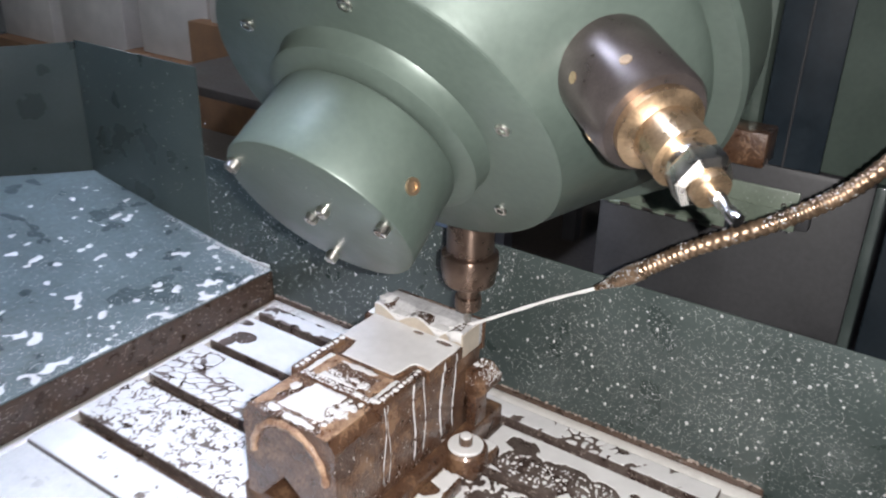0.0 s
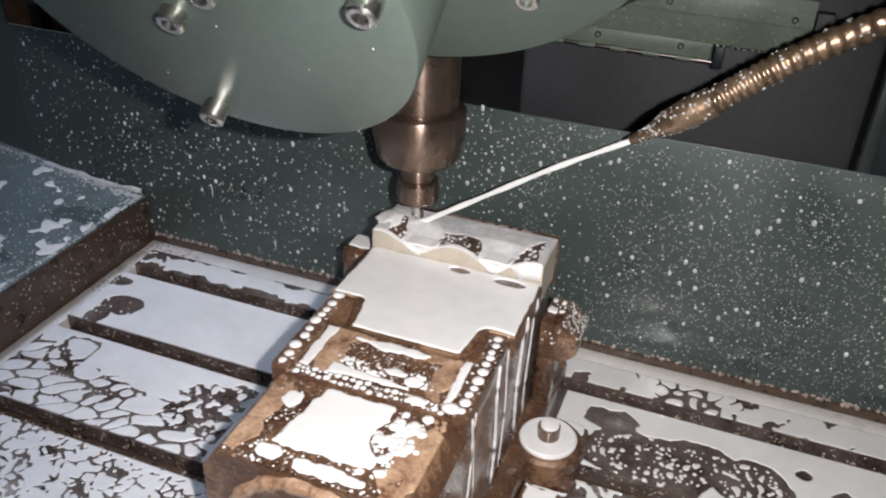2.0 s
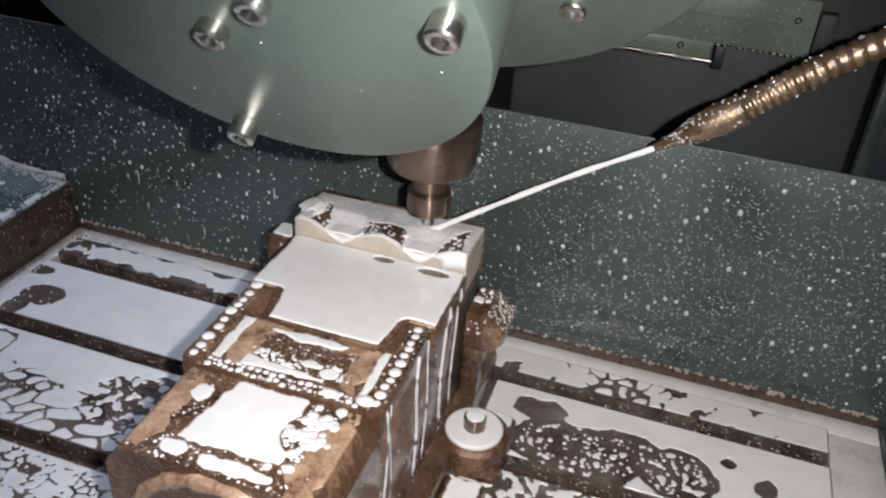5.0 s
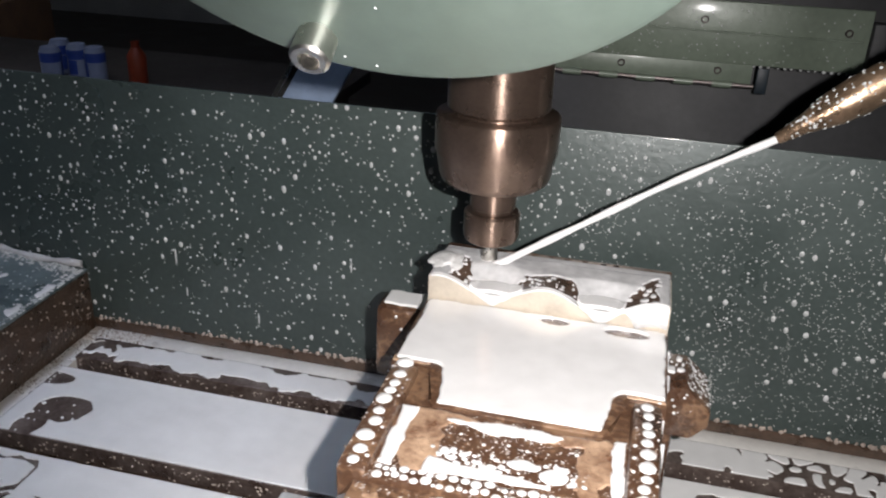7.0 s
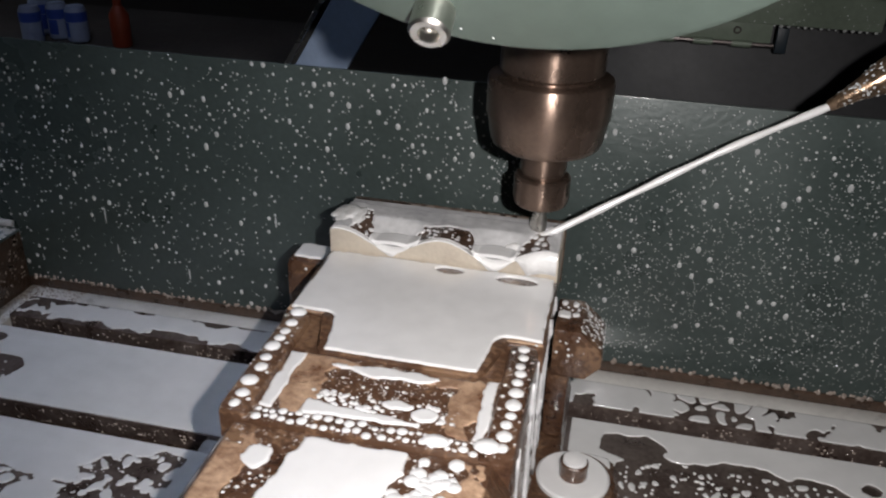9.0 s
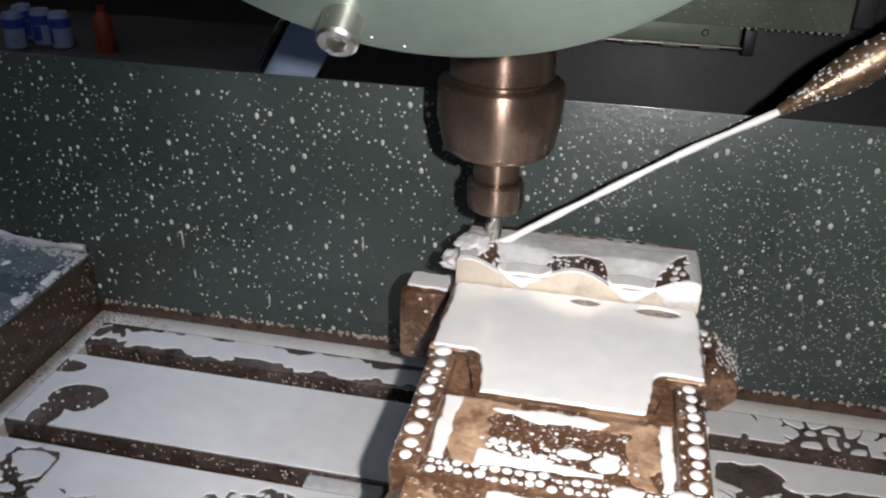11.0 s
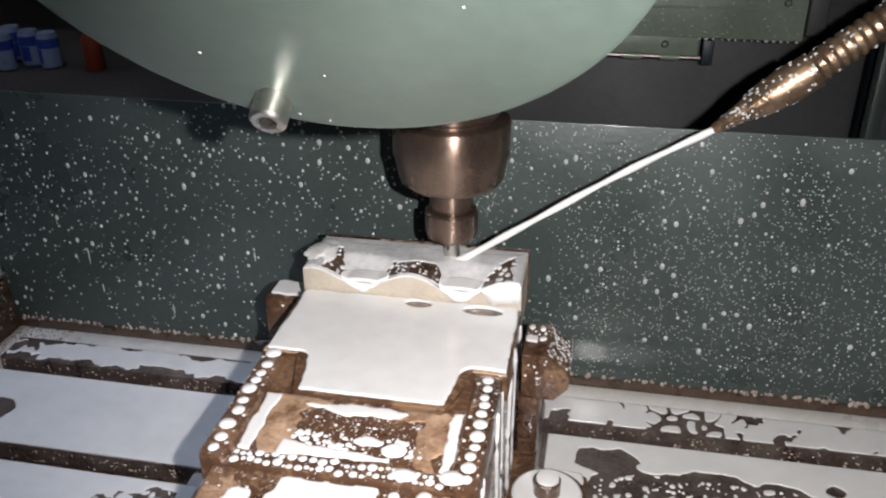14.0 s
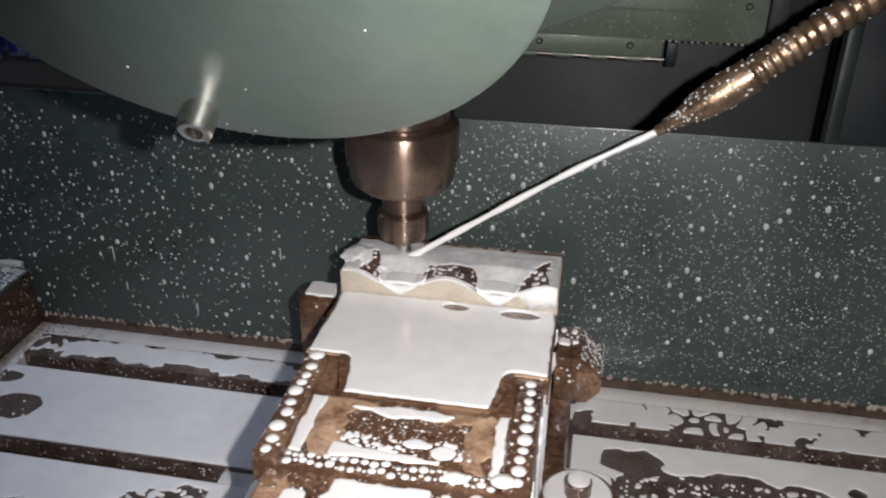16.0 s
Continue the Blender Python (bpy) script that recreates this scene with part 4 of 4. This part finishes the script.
    def sludge_front(x, y):
        f = max(esd(x, y, 0.0435, -0.122, 0.0115, 0.031), esd(x, y, -0.046, -0.120, 0.0075, 0.030)) + wb(x, y, 2.5)
        return min(f, rsd(x, y, -0.0515, 0.0515, -0.1535, -0.0880))

    add("housing_sludge", "ochre chip sludge on the screw housing", sludge_front, -0.054, 0.054, -0.161, -0.086, 0.0011, 0.1419, 0.0006, OCHRE)

    def flange(x, y):
        return min(max(rsd(x, y, 0.079, 0.101, -0.110, 0.001) + wb(x, y, 1.5) - max(0, esd(x, y, 0.087, -0.035, 0.012, 0.016)) * 2, -1), 1)

    add("flange_pool", "white coolant on the vise foot", flange, 0.076, 0.105, -0.116, 0.005, 0.0011, 0.0200, 0.0009)

    def foot(x, y):
        return min(rsd(x, y, 0.0640, 0.1035, 0.0560, 0.0755), -esd(x, y, 0.083, 0.039, 0.0265, 0.0265)) + wb(x, y, 0.9)

    add("foot_pool", "white coolant round the clamping stud", foot, 0.062, 0.108, 0.050, 0.078, 0.0011, 0.0181, 0.0007)

    def lug(x, y):
        return max(rsd(x, y, -0.0950, -0.0640, 0.0845, 0.1010), rsd(x, y, 0.0640, 0.0765, 0.078, 0.0955)) + wb(x, y, 0.8)

    add("lug_pool", "white coolant on the vise lug", lambda x, y: lug(x, y) if x < 0 else -1, -0.10, -0.06, 0.080, 0.106, 0.0011, 0.1225, 0.0011)
    add("lug_pool", "white coolant on the vise lug", lambda x, y: min(lug(x, y), max(cells(x, y, 210, 2, 0.25), 0.09 - y - 0.006 if x < 0.07 else -1)) if x > 0 else -1, 0.06, 0.092, 0.064, 0.10, 0.0011, 0.1105, 0.0011)

    # sheet of coolant over the waves: level behind, following the waves at the front edge
    def wash_z(x, y):
        u = max(0.0, min(1.0, (y - 0.0640) / 0.0150))
        u = u * u * (3 - 2 * u)
        return (1 - u) * top_of_work(x, y) + u * max(top_of_work(x, y), 0.1582)

    def crest(x, y):
        return max(rsd(x, y, -0.0190 + 0.35 * (y - 0.0575), 0.0205 - 0.55 * (y - 0.0575), 0.0500, 0.0745), rsd(x, y, 0.0360 + 0.5 * (y - 0.0575), 0.0560, 0.0500, 0.0890), rsd(x, y, -0.0520, -0.0385 - 0.25 * (y - 0.0575), 0.0500, 0.0860)) + wb(x, y, 1.1)

    def wash(x, y):
        f = 0.004 + wb(x, y, 1.2)
        dark = crest(x, y)
        foam = cells(x, y, 210, 3, 0.30) if x > 0.03 else max(dots(x, y, 420, 3, 0.42), dots(x, y, 170, 6, 0.30))
        f = max(min(f, -dark), min(foam, dark) if dark > 0 else -1)
        return min(f, rsd(x, y, -0.0612, 0.0612, 0.0580, 0.0916))

    add("coolant_wash", "white coolant washing over the milled waves", wash, -0.063, 0.063, 0.055, 0.093, 0.0007, wash_z, 0.0010, FILM)

    def oily(x, y):
        return min(crest(x, y) + 0.0012, rsd(x, y, -0.0616, 0.0616, 0.0577, 0.0918))

    add("oily_film", "dark oily wet patches on the wave crests", oily, -0.063, 0.063, 0.057, 0.093, 0.0011, wash_z, 0.0002, SLOT)

    # thick milk standing in the troughs, bulging over the front edge
    def trough_z(x, y):
        d = min(abs(x + 0.0275), abs(x - 0.0275)) / 0.0150
        return max(wash_z(x, y) + 0.0010, 0.1516 + 0.0020 * max(0.0, 1 - d * d))

    def trough(x, y):
        return max(esd(x, y, 0.0275, 0.0610, 0.0125, 0.0080), esd(x, y, -0.0270, 0.0600, 0.0140, 0.0085)) + wb(x, y, 0.5)

    add("trough_pool", "white coolant standing in the milled troughs", lambda x, y: min(trough(x, y), y - 0.0571), -0.063, 0.063, 0.056, 0.073, 0.0007, trough_z, 0.0014, MILK)

    def back_top(x, y):
        f = 0.0040 + wb(x, y, 1.3)
        return min(f, rsd(x, y, -0.0613, 0.0613, 0.0924, 0.0986))

    add("uncut_pool", "white coolant on the uncut edge", back_top, -0.063, 0.063, 0.092, 0.100, 0.0008, 0.1575, 0.0009, FILM)

    # wavy ribbon of coolant curling along the cut, and runs down the work's front
    bm = bmesh.new()
    n, lo, hi = 90, [], []
    for k in range(n + 1):
        x = -0.0605 + 0.1215 * k / n
        z = top_of_work(x, 0) + 0.0012
        drop = 0.0015 + 0.0040 * max(0.0, 0.45 + nz(x, 0.3, 75, 2) + 0.5 * nz(x, 0.1, 190, 6))
        trough = 0.5 - 0.5 * math.cos(2 * math.pi * x / 0.056)
        drop *= 0.02 + 1.25 * trough ** 4
        # white pulled lower at this end paints the glare on the work's face
        if x > 0.040:
            drop += 0.012 * min(1.0, (x - 0.040) / 0.006)
        hi.append((x, 0.0590, z))
        lo.append((x, 0.0562 + 0.0004 * nz(x, 0, 200, 1), max(0.1455, z - drop)))
    a = [bm.verts.new(p) for p in hi]
    m_ = [bm.verts.new((p[0], 0.0560, p[2] - 0.0010)) for p in hi]
    b = [bm.verts.new(p) for p in lo]
    c = [bm.verts.new((p[0], 0.0578, p[2] - 0.0004)) for p in lo]
    for k in range(n):
        for p, q in ((a, m_), (m_, b), (b, c)):
            bm.faces.new((p[k], p[k + 1], q[k + 1], q[k]))
    on_table(tagged(part("coolant_ribbon", bm, FOAM, smooth=180), "white coolant running off the wavy edge, with painted glare at one end", "coolant", kind="stuff"))

    bm = bmesh.new()
    bmesh.ops.create_icosphere(bm, subdivisions=4, radius=1.0)
    for v in bm.verts:
        p = v.co.copy()
        q = 1 + 0.35 * noise.noise(p * 1.9 + Vector((4, 1, 2))) + 0.15 * noise.noise(p * 5.0)
        v.co = Vector((-0.0560 + 0.0085 * p.x * q, 0.0760 + 0.0120 * p.y * q, 0.1585 + 0.0028 * p.z * q))
    on_table(tagged(part("coolant_curl", bm, FOAM, smooth=180), "curl of white coolant over the end of the work", "coolant", kind="stuff"))

    rng = random.Random(21)
    # bubbles standing on the vise
    bub = []
    for side in (-1, 1):
        y = -0.084
        while y < -0.014:
            r = rng.uniform(0.0022, 0.0042)
            y += r
            bub.append(((side * 0.0545 + rng.uniform(-0.0008, 0.0008), y, 0.1467), (0, 0, 1), r, rng.uniform(0.9, 1.15)))
            y += r * rng.uniform(1.05, 1.9)
            bub.append(((side * (0.0545 + 0.0045 * rng.choice((-1, 1))), y, 0.1466), (0, 0, 1), rng.uniform(0.0005, 0.0011), 1.0))
    for row in (-0.0842, -0.0800):
        x = -0.046
        while x < 0.046:
            r = rng.uniform(0.0007, 0.0024)
            x += r
            bub.append(((x, row + rng.uniform(-0.0012, 0.0012), 0.1447), (0, 0, 1), r, 1.0))
            x += r + rng.uniform(0.0, 0.0008)
    bub.append(((0.029, -0.0820, 0.1448), (0, 0, 1), 0.0060, 0.55))
    bub.append(((0.0490, -0.0820, 0.1466), (0, 0, 1), 0.0056, 0.75))
    for k in range(420):
        x, y = rng.uniform(-0.032, 0.034), rng.uniform(-0.070, -0.044)
        r = rng.choice((0.0002, 0.0003, 0.0004, 0.0005, 0.0009)) if y > -0.060 else rng.uniform(0.0004, 0.0017)
        if pocket(x, y) < -r and (y < -0.060 or rng.random() < 0.3):
            bub.append(((x, y, 0.1432), (0, 0, 1), r, 1.0))
    for k in range(160):
        x, y = 0.028 + rng.gauss(0, 0.006), -0.112 + rng.gauss(0, 0.012)
        r = rng.choice((0.0006, 0.0009, 0.0014, 0.0024, 0.0034))
        if front(x, y) < -r and -0.152 < y < -0.089:
            bub.append(((x, y, 0.1420), (0, 0, 1), r, 1.0))
    for k in range(260):
        x, y = rng.uniform(-0.05, 0.05), rng.uniform(-0.152, -0.096)
        if front(x, y) < -0.001:
            bub.append(((x, y, 0.1420), (0, 0, 1), rng.uniform(0.0004, 0.0011), 1.0))
    for k in range(110):
        u = rng.random()
        bub.append(((0.0775 + 0.013 * u, rng.uniform(0.066, 0.098), 0.1106 - 0.012 * u), (0.68, 0, 0.73), rng.uniform(0.0003, 0.0010), 1.0))
    for k in range(40):
        bub.append(((0.0906, rng.uniform(0.066, 0.098), rng.uniform(0.094, 0.105)), (1, 0, 0), rng.uniform(0.0003, 0.0009), 1.0))
    for k in range(9):
        bub.append(((rng.uniform(0.0645, 0.086), 0.0639, rng.uniform(0.094, 0.108)), (0, -1, 0), rng.uniform(0.0003, 0.0010), 1.0))
        bub.append(((rng.uniform(-0.097, -0.065), 0.0799, rng.uniform(0.078, 0.120)), (0, -1, 0), rng.uniform(0.0004, 0.0012), 1.0))
    for k in range(120):
        bub.append(((0.0606, rng.uniform(-0.155, 0.05), 0.035 + 0.1 * rng.random() ** 2), (1, 0, 0), rng.uniform(0.0003, 0.0008), 1.3))
    ob = on_table(drop_mesh("vise_bubbles", bub, MILK, 10, 0.42))
    tagged(ob, "white coolant bubbles standing on the rusty vise", "bubbles", kind="stuff")

    fine = []
    for k in range(2600):
        x, y = rng.uniform(-0.060, 0.060), rng.uniform(-0.153, -0.004)
        if y < -0.0875:
            z, ok = 0.1420, abs(x) < 0.051 and front(x, y) < 0
        elif abs(x) > 0.0485:
            z, ok = (0.1467, y < -0.012)
        elif y < -0.0785:
            z, ok = 0.1447, True
        else:
            z, ok = 0.1432, y < -0.037 and pocket(x, y) < 0
        if ok:
            fine.append(((x, y, z), (0, 0, 1), rng.uniform(0.00018, 0.0005), 1.0))
    for k in range(900):
        fine.append(((0.0606, rng.uniform(-0.15, 0.09), rng.uniform(0.035, 0.138)), (1, 0, 0), rng.uniform(0.00015, 0.0004), 1.3))
    ob = on_table(drop_mesh("vise_fine_foam", fine, DRIP_BROWN, 5, 0.6))
    tagged(ob, "fine glistening foam specks on the rusty vise", "foam", kind="stuff")

    # white dots that imitate the sparkle of light on the wet iron
    glint = []
    for c, nrm, r, st in fine[::3]:
        glint.append(((c[0] + 0.0004, c[1] + 0.0007, c[2]), nrm, r * 0.8, 1.0))
    ob = on_table(drop_mesh("vise_glints", glint, MILK, 5, 0.6))
    tagged(ob, "tiny white specks standing in for glints on the rusty vise", "drops", kind="stuff")

    # runs down the vise's side
    bm = bmesh.new()
    for y, r in ((-0.080, 0.0010), (-0.073, 0.0006), (-0.030, 0.0016), (-0.012, 0.0009), (0.020, 0.0018), (0.044, 0.0012)):
        pts = [(0.0612 + (0.002 if z > 0.128 and y > -0.005 else 0.0), y + 0.0025 * math.sin(z * 60 + y * 300), z) for z in [0.142 - 0.0075 * k for k in range(14)]]
        tube(bm, pts, [r * (0.45 + 0.3 * abs(math.sin(k * 1.7))) for k in range(14)], 8)
    on_table(tagged(part("coolant_runs", bm, FILM, smooth=180), "white coolant running down the vise side", "coolant", kind="stuff"))

    # drops on the splash panel
    drops, taken = [], {}

    def spatter(count, x0, x1, size, gap):
        """Drops that keep clear of one another, thinner in some stretches."""
        for k in range(count):
            x, z = rng.uniform(x0, x1), 0.008 + 0.195 * rng.random() ** 0.9
            if rng.random() > 0.72 + 0.9 * nz(x, z, 7, 2) + 0.5 * nz(x, z, 26, 5):
                continue
            r = size()
            i, j = int(x / 0.006), int(z / 0.006)
            near = [q for a in (-1, 0, 1) for b in (-1, 0, 1) for q in taken.get((i + a, j + b), ())]
            if any(math.hypot(x - p, z - q) < gap * (r + rr) for p, q, rr in near):
                continue
            taken.setdefault((i, j), []).append((x, z, r))
            drops.append(((x, 0.1989, z), (0, -1, 0), r, 1.0 + (rng.uniform(0.1, 0.7) if r > 0.0013 else rng.uniform(0.0, 0.3))))

    spatter(480, -0.505, 0.60, lambda: rng.uniform(0.0011, 0.0019), 2.2)
    spatter(1500, -0.505, 0.06, lambda: rng.uniform(0.0006, 0.0011), 1.6)
    spatter(650, 0.06, 0.60, lambda: rng.uniform(0.0006, 0.0010), 1.8)
    spatter(3600, -0.505, 0.60, lambda: rng.uniform(0.0003, 0.0006), 1.4)
    spatter(7500, 0.0, 0.60, lambda: rng.uniform(0.0003, 0.0005), 1.3)
    for k in range(120):
        drops.append(((rng.uniform(-0.80, -0.5), 0.1989, rng.uniform(0.12, 0.33)), (0, -1, 0), rng.uniform(0.0004, 0.0011), 1.2))
    for k in range(6):
        x, z = rng.uniform(-0.30, -0.05), rng.uniform(0.02, 0.10)
        drops.append(((x, 0.1989, z), (0, -1, 0), 0.0007, rng.uniform(4, 12)))
    ob = on_table(drop_mesh("panel_drops", drops, DROP, 7, 0.55))
    tagged(ob, "white coolant drops spattered on the dark green panel", "drops", kind="stuff")

    # beads along the gutter and in the slots
    beads = []
    for k in range(330):
        beads.append(((rng.uniform(-0.375, 0.372), 0.1987 - rng.random() * 0.001, 0.004 + rng.random() * 0.003), (0, -1, 0.3), rng.uniform(0.0007, 0.0019), 1.0))
    for s in SLOTS:
        for k in range(300):
            x = rng.uniform(TX0 + 0.002, TX1 - 0.002)
            beads.append(((x, s + 0.0070, rng.uniform(-0.013, -0.001)), (0, -1, 0), rng.uniform(0.0004, 0.0012), 1.0))
            beads.append(((x + 0.001, s + rng.uniform(-0.006, 0.006), -0.0139), (0, 0, 1), rng.uniform(0.0004, 0.0013), 1.0))
    for k in range(500):
        q = 0.03 * rng.random() ** 2
        a = rng.uniform(0, 0.05)
        beads.append(((-0.377 + a, 0.197 - q, -0.0038) if k % 2 else (-0.377 + q * 0.5, 0.197 - a * 2, -0.0038), (0, 0, 1), rng.uniform(0.0003, 0.0008), 1.0))
    for k in range(420):
        beads.append(((-0.3784, rng.uniform(-0.3, 0.195), rng.uniform(0.0, 0.044)), (1, 0, 0), rng.uniform(0.0004, 0.0013), 1.0))
    ob = on_table(drop_mesh("gutter_beads", beads, DRIP_BROWN, 7, 0.6))
    tagged(ob, "white beads along gutters and slots", "bubbles", kind="stuff")

    # frothy curled edge along the back of the wing sheet
    bm = bmesh.new()
    pts = [(-0.381 - 0.012 * k, 0.1945 + 0.001 * math.sin(k * 1.3), 0.0500 + 0.00118 * k + 0.0045 * math.exp(-k / 1.5)) for k in range(20)]
    tube(bm, pts, [0.0026 + 0.0009 * math.sin(k * 2.3) for k in range(20)], 10)
    on_table(tagged(part("wing_froth", bm, FILM, smooth=180), "grey-white froth along the curled wing edge", "foam", kind="stuff"))
    froth = []
    for k in range(420):
        u = rng.random() ** 1.6
        x = -0.380 - 0.23 * u
        froth.append(((x, 0.1945 - abs(rng.gauss(0, 0.006)), float(np.interp(x, [-0.61, -0.45, -0.379], [0.0795, 0.0562, 0.0485]))), (0, -0.3, 1), rng.uniform(0.0004, 0.0014), 1.0))
    for k in range(200):
        y = 0.19 - 0.30 * rng.random() ** 1.5
        froth.append(((-0.3792 - abs(rng.gauss(0, 0.002)), y, 0.0484), (0.4, 0, 1), rng.uniform(0.0004, 0.0012), 1.0))
    ob = on_table(drop_mesh("wing_edge_bubbles", froth, DROP, 7, 0.7))
    tagged(ob, "small bubbles along the wing sheet edge", "bubbles", kind="stuff")

    # foam on the wing sheet
    def wing(x, y):
        near = 0.40 * math.exp(-(-0.379 - x) / 0.09)
        v = nz(x * 1.6 + y * 0.5, y * 0.8 - x * 0.4, 34, 4) + 0.7 * nz(x, y, 95, 2) - 0.64 + near
        return min(v * 0.012, rsd(x, y, -0.78, -0.382, -0.40, 0.195))

    def wing_z(x, y):
        return float(np.interp(x, [-1.2, -0.80, -0.60, -0.45, -0.379], [0.17, 0.112, 0.078, 0.056, 0.048]))

    add("wing_foam", "thin white foam streaks on the blue-grey wing sheet", wing, -0.79, -0.38, -0.41, 0.197, 0.0032, wing_z, 0.0007)
    ws = []
    for k in range(3000):
        x = -0.382 - 0.40 * rng.random() ** 2.2
        y = rng.uniform(-0.35, 0.195)
        ws.append(((x, y, wing_z(x, y)), (0, 0, 1), rng.uniform(0.0004, 0.0013), 1.0))
    ob = on_table(drop_mesh("wing_drops", ws, DROP, 7, 0.5))
    tagged(ob, "white drops on the wing sheet", "drops", kind="stuff")

    # foaming mound where the jet strikes
    bm = bmesh.new()
    bmesh.ops.create_icosphere(bm, subdivisions=4, radius=1.0)
    for v in bm.verts:
        p = v.co.copy()
        q = 1 + 0.30 * noise.noise(p * 2.2) + 0.16 * noise.noise(p * 6.0)
        v.co = Vector((-0.006 + 0.0165 * p.x * q, -0.0130 + 0.0120 * p.y * q, 0.1500 + 0.0055 * p.z * q))
    m = part("coolant_splash", bm, FOAM, smooth=180)
    m.location = (0, 0, Z0)
    tagged(m, "foaming white splash where the jet meets the cutter", "coolant", kind="stuff")


build_table()
build_tray()
build_vise()
build_clamp()
build_work()
HEAD = build_head()
build_hose()
build_jet()
build_surroundings()
build_coolant()
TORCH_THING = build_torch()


# ---------------- motion ----------------
def motions():
    steps = [k / 10 for k in range(161)]
    rows = [(t, pose(-feed(t), TABLE_Y, Z0)) for t in steps]
    for ob in ON_TABLE:
        walk(ob, rows)
    walk(HEAD, [(t, pose(0, 0, Z0 + wave(feed(t)))) for t in steps])
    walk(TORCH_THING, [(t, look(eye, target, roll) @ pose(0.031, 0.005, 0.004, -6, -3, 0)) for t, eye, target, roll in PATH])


motions()
